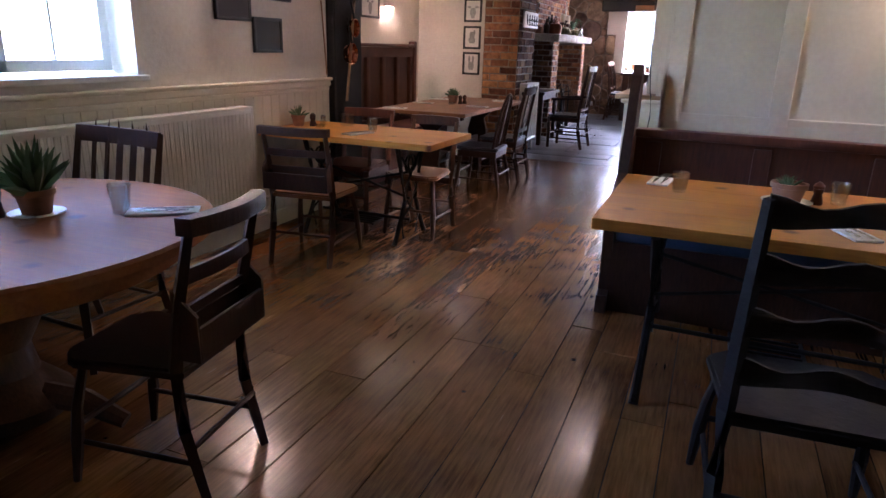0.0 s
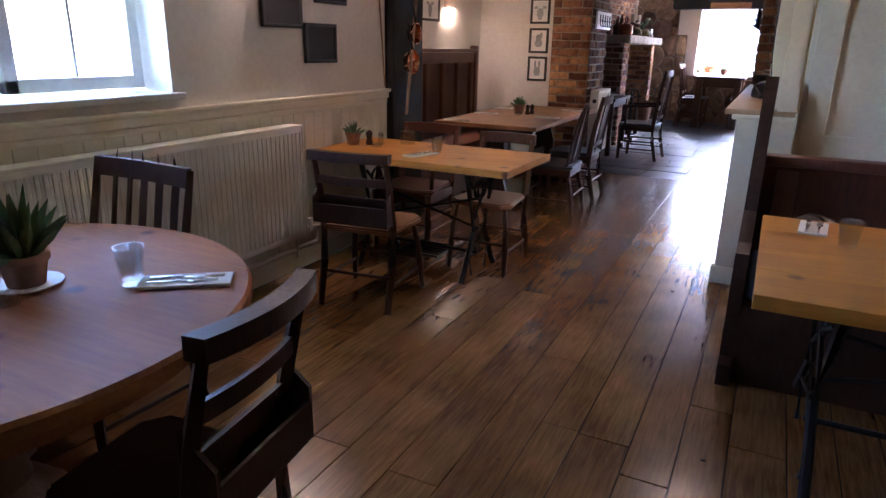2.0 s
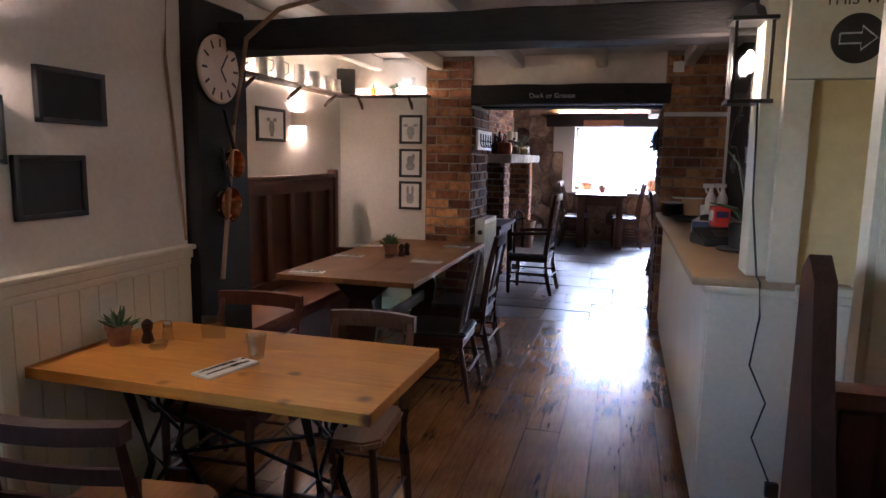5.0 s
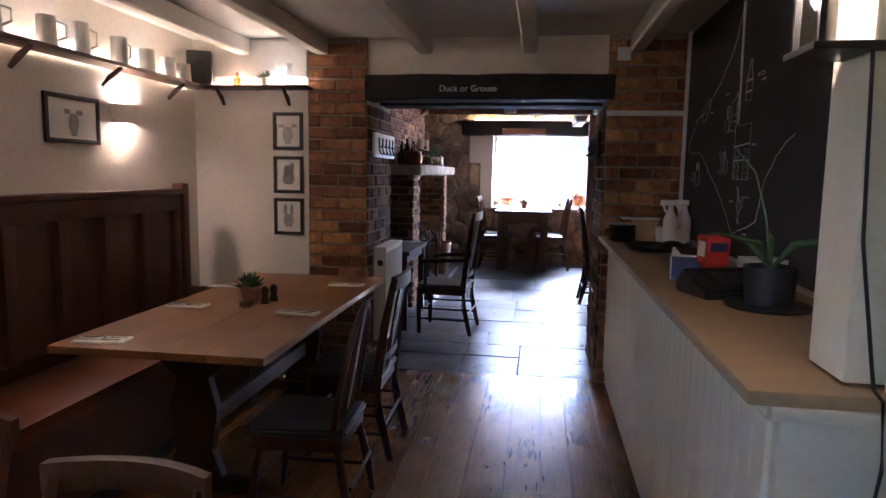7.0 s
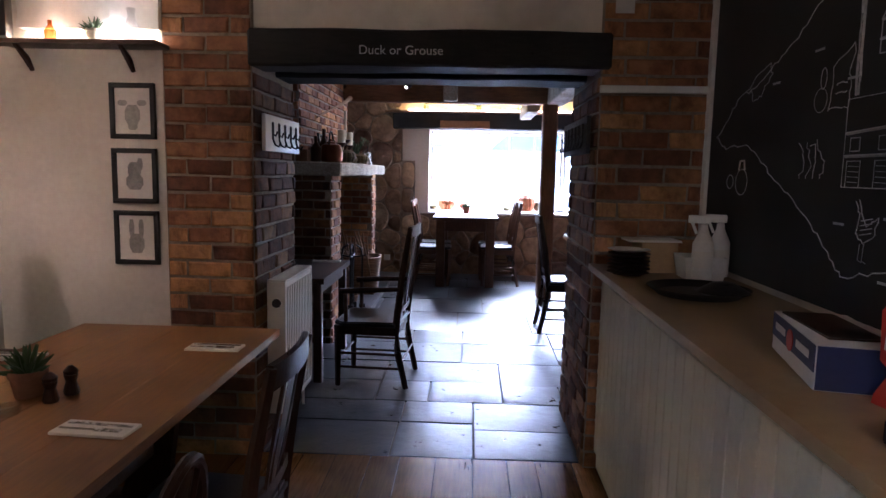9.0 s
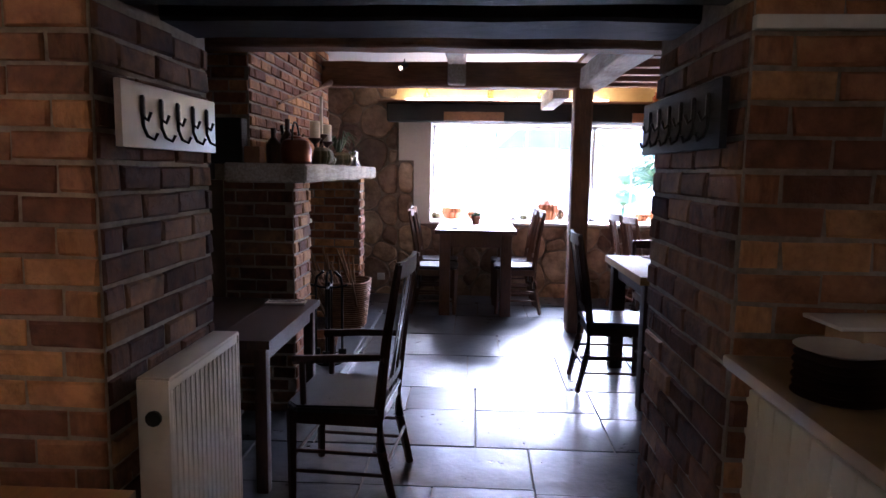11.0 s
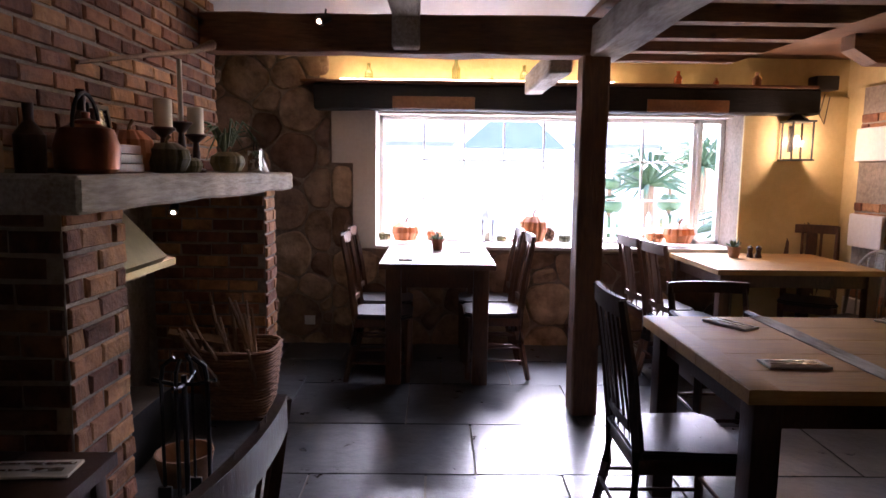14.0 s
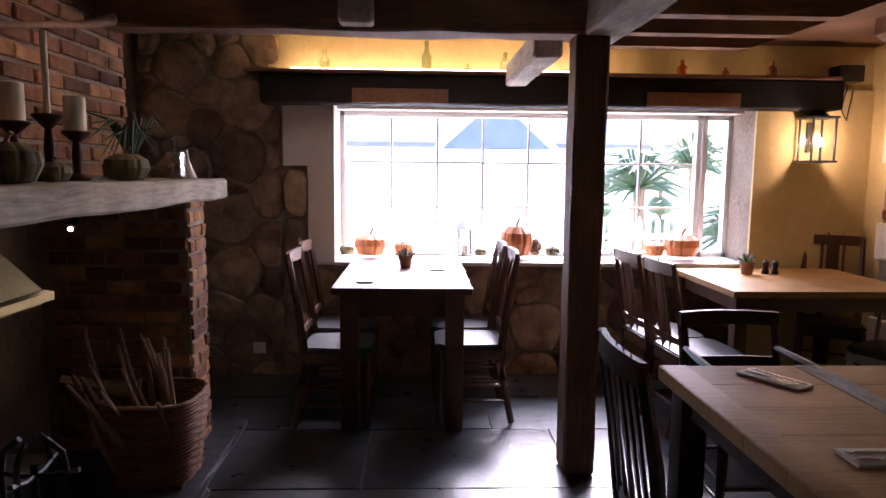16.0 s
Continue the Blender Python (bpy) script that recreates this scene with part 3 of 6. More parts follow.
            up = [(-x + 2 * x * i / n, 0.028 + 0.014 * math.cos(i / n * math.tau * 2)) for i in range(n + 1)]
            lo = [(px, -0.03 + 0.012 * math.cos(px / x * math.pi)) for px, _ in reversed(up)]
            slab(bm, up + lo, Matrix(((1, 0, 0, 0), (0, 0, 1, at(z) - 0.008), (0, 1, 0, z), (0, 0, 0, 1))), 0.014)
            part("back_rail", bm, W, c)
    elif back == "bow":
        bm = B()
        n = 16
        arc = []
        for i in range(n + 1):
            a = math.pi * i / n
            z = sh + (bh - sh) * math.sin(a) ** 0.7
            arc.append((-math.cos(a) * x * 1.0, at(z) + 0.03, z))
        tube(bm, arc, 0.014)
        part("back_bow", bm, W, c)
        for i in range(6):
            u = (-1 + 2 * (i + 1) / 7) * x
            zt = sh + (bh - sh) * math.sqrt(max(0, 1 - (u / x) ** 2)) ** 0.7
            part("spindle", rod(B(), (u * 0.8, y0 + 0.03, sh), (u, at(zt) + 0.03, zt), 0.007), W, c)
        bm = B()
        box(bm, (0, (at(sh) + at(bh)) / 2 + 0.03, (sh + bh) / 2), (0.07, 0.012, bh - sh - 0.04), Euler((lean / (bh - sh), 0, 0)).to_matrix(), bev=0.004)
        part("splat", bm, W, c)
    if arms:
        for sx in (-x, x):
            part("armrest", tube(B(), [(sx, at(sh + 0.24), sh + 0.24), (sx * 1.08, 0, sh + 0.23), (sx * 1.08, y1 - 0.02, sh + 0.215)], [0.016, 0.02, 0.022], 6), W, c)
            part("arm_post", rod(B(), (sx, y1 - 0.06, sh - 0.02), (sx * 1.06, y1 - 0.06, sh + 0.21), 0.015), W, c)
    return c


def at_floor(x, y, rz):
    return pose(x, y, fz(y), 0, 0, rz)


chapel = chair("chapel_chair", "dark chapel chair with book box beside the round table", pose(-1.56, 1.42, 0, 0, 0, 98), 0.38, 0.42, 0.45, 0.9, "chapel", "dark", "dark", group="chapel chairs", turned=True)
chair("chapel_chair", "brown chapel chair with book box at the pine table", pose(-2.37, 3.58, 0, 0, 0, 7), 0.455, 0.42, 0.46, 0.86, "chapel", "dark", "seatwood", group="chapel chairs", turned=True)
chair("slat_chair", "dark slat-back chair with leather seat by the radiator", pose(-2.55, 1.94, 0, 0, 0, 178), 0.57, 0.43, 0.46, 0.965, "slats", "dark", "leather")
chair("low_back_chair", "brown wooden chair with round seat behind the pine table", pose(-2.0, 4.44, 0, 0, 0, 180), 0.4, 0.4, 0.47, 0.82, "low", "brown", "seatwood", turned=True)
chair("tub_chair", "curved brown leather chair behind the pine table", pose(-2.68, 4.62, 0, 0, 0, 182), 0.46, 0.44, 0.45, 0.82, "low", "mahog", "tan", arms=True)
chair("wheelback_chair", "dark wheel-back chair at the brown table", pose(-2.08, 6.12, 0, 0, 0, 92), 0.42, 0.42, 0.45, 0.95, "bow", "dark", "leather", turned=True)
chair("splat_chair", "dark tall-backed chair at the brown table", pose(-2.1, 6.86, 0, 0, 0, 90), 0.44, 0.42, 0.46, 0.98, "splat", "dark", "leather")
chair("carver_chair", "dark carver armchair with leather seat on flagstones", at_floor(-1.96, 9.57, 86), 0.5, 0.46, 0.47, 1.14, "splat", "dark", "leather", arms=True)
chair("ladder_back_chair", "black ladder-back chair at the booth table", pose(0.36, 1.96, 0, 0, 0, 4), 0.5, 0.42, 0.45, 1.06, "ladder", "black_wood", "black_wood", turned=True)
for x, y, rz in ((-1.72, 13.22, -90), (-1.74, 13.72, -90), (-0.9, 13.3, 90), (-0.92, 13.75, 90)):
    chair("window_chair", "dark tall-backed chair with polished seat at the window table", at_floor(x, y, rz), 0.42, 0.42, 0.5, 1.06, "slats", "brown", "leather", group="chairs round the window table")
chair("leather_chair", "dark slat-back chair with pale worn leather seat", at_floor(-0.32, 11.08, -90), 0.44, 0.46, 0.5, 1.1, "slats", "dark", "leather")
chair("wheelback_chair", "dark wheel-back chair with blue seat pad", at_floor(0.2, 10.25, 10), 0.42, 0.42, 0.48, 0.98, "bow", "dark", "blue", turned=True)
chair("carver_chair", "brown armchair behind the scrubbed table", at_floor(0.35, 12.1, 180), 0.5, 0.44, 0.48, 0.86, "low", "dark", "leather", arms=True)
for x, y in ((0.44, 13.5), (0.5, 13.08)):
    chair("splat_chair", "brown splat-back chair at the corner table", at_floor(x, y, -84), 0.42, 0.42, 0.5, 1.04, "splat", "brown", "leather", group="chairs at the corner table")
chair("splat_chair", "brown pierced-back chair by the wall", at_floor(1.8, 13.8, 150), 0.42, 0.4, 0.5, 1.1, "splat", "brown", "leather")
chair("wheelback_chair", "pale wheel-back chair at the corner table", at_floor(1.78, 13.1, 120), 0.42, 0.42, 0.48, 0.98, "bow", "pale_beam", "leather", turned=True)


# ---- tables ----
def treadle(m, label, parent, xs, depth):
    """Cast iron treadle frames under a top."""
    for sx in xs:
        bm = B()
        for s in (-1, 1):
            tube(bm, [(sx, s * depth * 0.5, 0), (sx, s * depth * 0.42, 0.06), (sx, s * depth * 0.16, 0.3), (sx, s * depth * 0.3, 0.52), (sx, s * depth * 0.42, 0.7)], [0.02, 0.018, 0.016, 0.016, 0.02], 6)
            tube(bm, [(sx, s * depth * 0.2, 0.02), (sx, s * depth * 0.28, 0.16), (sx, 0, 0.24), (sx, -s * depth * 0.2, 0.36), (sx, s * 0.02, 0.5), (sx, s * depth * 0.28, 0.62)], 0.009, 6)
            tube(bm, [(sx, s * depth * 0.05 + s * 0.06 * math.cos(k * math.tau / 12), 0.56 + 0.06 * math.sin(k * math.tau / 12)) for k in range(13)], 0.008, 6)
        box(bm, (sx, 0, 0.705), (0.03, depth * 0.95, 0.02))
        part("treadle_leg", bm, M["iron"], parent, "ornate black cast iron treadle leg")
    bm = B()
    rod(bm, (xs[0], 0, 0.14), (xs[1], 0, 0.14), 0.011)
    rod(bm, (xs[0], 0, 0.5), (xs[1], 0, 0.3), 0.009)
    rod(bm, (xs[0], 0, 0.3), (xs[1], 0, 0.5), 0.009)
    part("cross_brace", bm, M["iron"], parent)
    for k in range(6):
        part("treadle_slat", box(B(), (sum(xs) / 2, -0.13 + k * 0.052, 0.11), (0.3, 0.014, 0.012)), M["iron"], parent)
    for s in (-0.15, 0.15):
        part("treadle_rail", box(B(), (sum(xs) / 2 + s, 0, 0.11), (0.014, 0.3, 0.016)), M["iron"], parent)


def board_top(name, parent, sx, sy, z, t, material, n, along="x", bev=0.006):
    """A top of n boards, each a piece of its own."""
    for k in range(n):
        w = (sy if along == "x" else sx) / n
        o = -((sy if along == "x" else sx) / 2) + (k + 0.5) * w
        if along == "x":
            box_c, box_s = (0, o, z - t / 2), (sx, w - 0.001, t)
        else:
            box_c, box_s = (o, 0, z - t / 2), (w - 0.001, sy, t)
        part(name, box(B(), box_c, box_s, bev=0.002), material, parent, smooth=False)


pine = thing("treadle_table", "honey pine table on black cast iron treadle legs", "table", pose(-2.36, 4.23, 0, 0, 0, -1))
board_top("top_board", pine, 1.4, 0.74, 0.76, 0.042, M["pine"], 3)
treadle(None, "", pine, (-0.38, 0.38), 0.5)
booth_t = thing("treadle_table", "honey pine booth table on black treadle legs", "table", pose(0.42, 3.0, 0))
board_top("top_board", booth_t, 1.6, 1.05, 0.76, 0.045, M["pine"], 4)
treadle(None, "", booth_t, (-0.56, 0.45), 1.05)
rt = thing("round_table", "round brown pine pedestal table", "table", pose(-2.27, 1.36, 0))
part("tabletop", turn(B(), [(0.755, 0.715), (0.775, 0.722), (0.775, 0.75), (0.765, 0.76)], seg=64), M["round_pine"], rt)
part("apron", turn(B(), [(0.66, 0.63), (0.67, 0.635), (0.67, 0.712)], seg=48), M["round_pine"], rt)
part("pedestal", turn(B(), [(0.2, 0.04), (0.22, 0.1), (0.12, 0.2), (0.1, 0.3), (0.16, 0.42), (0.17, 0.5), (0.1, 0.58), (0.2, 0.63)], seg=24), M["brown"], rt)
for k in range(3):
    a = k * math.tau / 3 + 0.3
    part("foot", tube(B(), [(0.12 * math.cos(a), 0.12 * math.sin(a), 0.12), (0.3 * math.cos(a), 0.3 * math.sin(a), 0.1), (0.45 * math.cos(a), 0.45 * math.sin(a), 0.03)], [0.05, 0.045, 0.03]), M["brown"], rt)
bt = thing("trestle_table", "brown oak trestle table beside the settle", "table", pose(-2.68, 6.93, 0))
board_top("top_board", bt, 0.98, 2.1, 0.76, 0.035, M["table_brown"], 4, "y")
for y in (-0.72, 0.72):
    bm = B()
    slab(bm, [(-0.14, 0.06), (0.14, 0.06), (0.09, 0.2), (0.12, 0.4), (0.08, 0.55), (0.2, 0.66), (-0.2, 0.66), (-0.08, 0.55), (-0.12, 0.4), (-0.09, 0.2)], Matrix(((1, 0, 0, 0), (0, 0, 1, y - 0.025), (0, 1, 0, 0), (0, 0, 0, 1))), 0.05)
    part("trestle", bm, M["dark"], bt, smooth=False)
    part("foot", box(B(), (0, y, 0.035), (0.66, 0.085, 0.07), bev=0.015), M["dark"], bt)
    part("bearer", box(B(), (0, y, 0.69), (0.7, 0.06, 0.06), bev=0.008), M["dark"], bt)
part("stretcher", box(B(), (0, 0, 0.3), (0.04, 1.4, 0.09), bev=0.006), M["dark"], bt)


def leg_table(name, label, x0, y0, x1, y1, z, top, n, along, leg, wood, m0=0.0, t=0.04, ap=0.09):
    cx, cy = (x0 + x1) / 2, (y0 + y1) / 2
    base = fz(cy)
    tb = thing(name, label, "table", pose(cx, cy, base))
    sx, sy, h = x1 - x0, y1 - y0, z - base
    board_top("top_board", tb, sx, sy, h, t, M[top], n, along)
    for a in (-1, 1):
        for b in (-1, 1):
            part("leg", box(B(), (a * (sx / 2 - leg * 0.9), b * (sy / 2 - leg * 0.9), (h - t) / 2), (leg, leg, h - t), bev=0.008), M[wood], tb)
        part("apron", box(B(), (0, a * (sy / 2 - leg * 0.9), h - t - ap / 2), (sx - leg * 2.4, 0.025, ap)), M[wood], tb)
        part("apron", box(B(), (a * (sx / 2 - leg * 0.9), 0, h - t - ap / 2), (0.025, sy - leg * 2.4, ap)), M[wood], tb)
    return tb


leg_table("window_table", "brown oak table with thick legs below the window", -1.73, 12.92, -0.91, 14.02, 0.985, "brown", 3, "y", 0.11, "brown", ap=0.14)
scrub = leg_table("scrubbed_table", "scrubbed oak plank table with breadboard ends", -0.3, 10.5, 1.5, 11.6, 0.93, "pale_table", 5, "x", 0.1, "dark", ap=0.11, t=0.05)
part("breadboard_end", box(B(), (-0.845, 0, 0.93 - fz(11.05) + 0.0005), (0.1, 1.1, 0.003), bev=0.001), M["pale_table"], scrub, "cross-grained end board")
part("inlay_strip", box(B(), (-0.33, 0, 0.93 - fz(11.05) + 0.001), (0.09, 1.1, 0.003)), M["pale_beam"], scrub, "pale worn cross batten")
leg_table("corner_table", "pale worn oak table in the window corner", 0.7, 13.05, 1.93, 14.04, 0.95, "pale_table", 4, "x", 0.08, "brown", ap=0.1)
side = leg_table("side_table", "dark oak table against the chimney recess", -3.1, 9.34, -2.28, 10.33, 0.78, "dark", 3, "y", 0.06, "dark", ap=0.08)

# ---- settle, bench, booth, counter ----
st = thing("settle", "high red-brown panelled settle with leather seat", "bench", pose(-3.62, 6.55, 0))
part("back", box(B(), (-0.03, 0, 0.68), (0.03, 2.3, 1.3)), M["mahog"], st)
for z in (0.5, 1.29):
    part("back_rail", box(B(), (0, 0, z), (0.05, 2.3, 0.11), bev=0.008), M["mahog"], st)
part("cap", box(B(), (0, 0, 1.365), (0.09, 2.36, 0.035), bev=0.01), M["mahog"], st)
for k in range(7):
    part("stile", box(B(), (0, -1.1 + k * 0.367, 0.89), (0.046, 0.075, 0.7), bev=0.006), M["mahog"], st)
part("end_post", box(B(), (0.0, 1.19, 0.71), (0.085, 0.08, 1.42), bev=0.015), M["mahog"], st)
part("seat_box", box(B(), (0.27, 0, 0.2), (0.46, 2.3, 0.4)), M["mahog"], st)
part("cushion", box(B(), (0.27, 0, 0.44), (0.5, 2.28, 0.1), bev=0.04), M["tan"], st, "red-brown leather cushion")
part("armrest", box(B(), (0.28, 1.19, 0.66), (0.5, 0.06, 0.05), bev=0.015), M["mahog"], st)
part("end_panel", box(B(), (0.27, 1.19, 0.32), (0.45, 0.035, 0.64), bev=0.005), M["mahog"], st)

bo = thing("booth_bench", "dark panelled booth bench with blue leather seat", "bench", pose(0, 3.72, 0))
prof = [(-0.33, 0.0), (0.33, 0.0), (0.33, 1.26), (0.27, 1.31), (0.2, 1.25), (0.14, 1.0), (0.04, 0.72), (-0.16, 0.62), (-0.28, 0.6), (-0.31, 0.5), (-0.26, 0.3), (-0.27, 0.12), (-0.33, 0.1)]
for x in (-0.46, 2.1):
    bm = B()
    slab(bm, prof, Matrix(((0, 0, 1, x), (1, 0, 0, 0), (0, 1, 0, 0), (0, 0, 0, 1))), 0.055)
    part("end_panel", bm, M["dark"], bo, smooth=False)
part("back", box(B(), (0.84, 0.3, 0.48), (2.5, 0.03, 0.92)), M["mahog"], bo)
for k in range(5):
    part("stile", box(B(), (-0.3 + k * 0.58, 0.28, 0.7), (0.09, 0.03, 0.36), bev=0.005), M["mahog"], bo)
part("cap", box(B(), (0.84, 0.27, 0.93), (2.5, 0.1, 0.05), bev=0.012), M["mahog"], bo)
part("seat_box", box(B(), (0.84, -0.02, 0.2), (2.5, 0.5, 0.4)), M["dark"], bo)
part("cushion", box(B(), (0.84, -0.03, 0.45), (2.48, 0.52, 0.1), bev=0.035), M["blue"], bo, "blue leather seat cushion")

cn = thing("counter", "cream boarded service counter with moulded top", "counter", pose(0, 0, 0))
part("carcass", box(B(), (-0.35, 6.52, 0.52), (0.46, 3.36, 1.02)), M["cream"], cn)
for k in range(38):
    part("board", box(B(), (-0.586, 4.94 + k * 0.0875, 0.55), (0.016, 0.083, 0.9), bev=0.006), M["cream"], cn, smooth=False)
part("end_panel", box(B(), (-0.44, 4.835, 0.53), (0.31, 0.03, 1.02), bev=0.004), M["cream"], cn)
part("plinth", box(B(), (-0.45, 4.83, 0.055), (0.33, 0.06, 0.11), bev=0.006), M["cream"], cn)
part("worktop", box(B(), (-0.38, 6.51, 1.075), (0.57, 3.4, 0.035), bev=0.01), M["worktop"], cn)
part("moulding", box(B(), (-0.595, 6.51, 1.045), (0.06, 3.36, 0.03), bev=0.01), M["cream"], cn)
part("moulding", box(B(), (-0.44, 4.825, 1.045), (0.36, 0.05, 0.03), bev=0.01), M["cream"], cn)
setting("trim_column", [(-0.46, 4.87, 1.1, -0.3, 5.05, CEIL)], M["cream"], "cream boxed column above the counter end", "trim", bev=0.006)
for nm, y, xs, z0, z1 in (("trim_booth_panels", 4.06, [(-0.28, -0.18), (0.28, 0.38), (0.9, 1.0), (1.5, 1.6)], 1.0, 2.5),):
    bxs = [(a, y - 0.018, z0, b, y, z1) for a, b in xs]
    bxs += [(-0.28, y - 0.016, 0.95, 2.3, y, 1.05), (-0.28, y - 0.016, 2.1, 2.3, y, 2.2)]
    setting(nm, bxs, M["cream"], "raised cream panel mouldings", "trim", bev=0.004)
setting("trim_passage_panels", [(-0.39, 4.805, 1.86, 0.3, 4.85, 2.49), (-0.39, 4.805, 1.09, -0.29, 4.85, 1.858), (-0.055, 4.805, 1.09, 0.06, 4.85, 1.858)], M["cream"], "cream boards framing a recessed panel", "trim", bev=0.004)
setting("trim_passage_ledge", [(-0.29, 4.765, 1.055, 0.6, 4.85, 1.085), (-0.285, 4.785, 1.02, 0.6, 4.85, 1.053)], M["cream"], "cream moulded ledge below the panel", "trim", bev=0.008)
# Panel coloured yellow in place of the warm light falling on it.
setting("panel_passage", [(-0.288, 4.84, 1.088, -0.057, 4.852, 1.858)], M["yellow"], "recessed wall panel, warm light put into its yellow", "panelling")
passage = setting("dado_passage", [(-0.28, 4.835, 0.1, 0.6, 4.85, 1.018)], M["cream"], "cream boarding below the ledge", "panelling")
for k in range(4):
    part("board", box(B(), (-0.19 + k * 0.205, 4.829, 0.56), (0.2, 0.012, 0.9), bev=0.003), M["cream"], passage, smooth=False)
setting("baseboard_passage", [(-0.28, 4.815, 0, 0.6, 4.85, 0.1)], M["cream"], "cream skirting board", "baseboard", bev=0.004)
bbd = setting("blackboard", [(-0.112, 5.35, 1.12, -0.1, 8.19, 2.48)], M["chalkboard"], "large blackboard with chalk drawings", "blackboard")
setting("trim_blackboard", [(-0.13, 8.15, 1.1, -0.1, 8.2, 2.5), (-0.65, 8.17, 1.94, -0.1, 8.2, 1.975)], M["white"], "white batten", "trim", bev=0.003)


# ---- radiators ----
def radiator(m, length, height, label, n):
    r = thing("radiator", label, "radiator", m)
    part("panel", box(B(), (0, 0, height / 2), (length, 0.02, height), bev=0.006), M["radiator"], r)
    part("panel", box(B(), (0, 0.07, height / 2), (length, 0.02, height), bev=0.006), M["radiator"], r)
    for k in range(n):
        part("rib", box(B(), (-length / 2 + (k + 0.5) * length / n, -0.011, height / 2), (length / n * 0.6, 0.007, height - 0.07), bev=0.006), M["radiator"], r)
    part("grille", box(B(), (0, 0.035, height), (length, 0.1, 0.015), bev=0.003), M["radiator"], r)
    for s in (-1, 1):
        part("side_cover", box(B(), (s * length / 2, 0.035, height / 2), (0.012, 0.1, height), bev=0.003), M["radiator"], r)
    part("pipe", rod(B(), (length / 2 - 0.05, 0.03, -0.14), (length / 2 - 0.05, 0.03, 0.03), 0.009), M["radiator"], r)
    return r


radiator(pose(-2.94, 2.58, 0.25, 0, 0, 90), 2.2, 0.69, "long cream panel radiator below the window", 60)
rd2 = radiator(pose(-2.27, 8.6, 0.2, 0, 0, 90), 0.58, 0.735, "short white panel radiator by the brick pier", 16)
part("dial", rod(B(), (-0.31, 0.03, 0.62), (-0.3, 0.03, 0.62), 0.025), M["black"], rd2)

pipe = thing("heating_pipe", "painted heating pipe above the skirting board", "pipe", pose(0, 0, 0))
part("run", rod(B(), (-2.985, -0.6, 0.165), (-2.985, 3.84, 0.165), 0.014), M["radiator"], pipe)
part("riser", tube(B(), [(-2.985, 3.84, 0.165), (-2.98, 3.86, 0.2), (-2.96, 3.84, 0.28), (-2.95, 3.7, 0.3)], 0.011), M["radiator"], pipe)
part("valve", rod(B(), (-2.95, 3.74, 0.27), (-2.95, 3.74, 0.35), 0.022, 0.018, 12), M["white"], pipe)

# ---- lights that the place has, and unseen wall lights added as fill ----
WARM = (1.0, 0.74, 0.5)


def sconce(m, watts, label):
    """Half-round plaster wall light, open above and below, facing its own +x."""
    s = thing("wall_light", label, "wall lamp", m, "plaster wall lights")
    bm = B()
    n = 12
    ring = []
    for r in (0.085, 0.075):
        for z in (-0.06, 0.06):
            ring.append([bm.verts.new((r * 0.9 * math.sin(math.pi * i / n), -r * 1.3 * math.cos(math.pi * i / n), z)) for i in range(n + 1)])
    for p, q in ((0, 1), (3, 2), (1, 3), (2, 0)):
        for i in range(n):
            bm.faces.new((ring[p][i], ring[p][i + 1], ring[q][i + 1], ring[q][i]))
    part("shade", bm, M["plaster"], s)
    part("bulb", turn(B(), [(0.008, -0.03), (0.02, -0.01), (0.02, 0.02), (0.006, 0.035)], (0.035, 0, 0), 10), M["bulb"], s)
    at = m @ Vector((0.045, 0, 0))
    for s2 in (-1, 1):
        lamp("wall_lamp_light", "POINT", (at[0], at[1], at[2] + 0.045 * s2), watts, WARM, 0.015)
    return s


def lantern(m, watts, label, h=0.3, w=0.15):
    """A black wall lantern with four glazed sides; its own +x faces the room."""
    s = thing("wall_lantern", label, "lantern", m)
    bm = B()
    for a in (-1, 1):
        for b in (-1, 1):
            box(bm, (a * w / 2, b * w / 2, 0), (0.012, 0.012, h))
    for z in (-h / 2, h / 2):
        box(bm, (0, 0, z), (w + 0.035, w + 0.035, 0.016), bev=0.003)
    part("cage", bm, M["black"], s, smooth=False)
    part("roof", turn(B(), [(0.1, 0), (0.05, 0.04), (0.015, 0.06)], (0, 0, h / 2 + 0.008), 4), M["black"], s)
    for a, sx, sy in ((0, 0.002, w - 0.015), (1, 0.002, w - 0.015), (2, w - 0.015, 0.002), (3, w - 0.015, 0.002)):
        c = ((w / 2, 0, 0), (-w / 2, 0, 0), (0, w / 2, 0), (0, -w / 2, 0))[a]
        p = part("pane", box(B(), c, (sx, sy, h - 0.02)), M["glass"], s)
        p.visible_shadow = False
    part("bulb", turn(B(), [(0.008, -0.04), (0.018, -0.02), (0.02, 0.02), (0.008, 0.045)], (0, 0, 0), 12), M["bulb"], s)
    part("bracket", box(B(), (-w / 2 - 0.03, 0, 0.02), (0.06, 0.04, h * 0.7), bev=0.004), M["black"], s)
    at = m @ Vector((w / 2 + 0.05, 0, -0.02))
    lamp("lantern_light", "POINT", at, watts, WARM, 0.04)
    return s


sconce(pose(-3.75, 7.3, 1.86), 0.3, "white plaster wall light in the alcove, one of the two added")
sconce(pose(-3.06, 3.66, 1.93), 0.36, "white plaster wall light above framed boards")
# Unseen fixture added to brighten the front of the room.
sconce(pose(-3.06, 0.6, 1.93), 0.04, "added unseen fill light on the cream wall")
# Added as fill; the alcove itself has only the light at y 7.3.
sconce(pose(-3.75, 5.7, 1.86), 0.22, "white plaster wall light in the alcove, one of the two added")
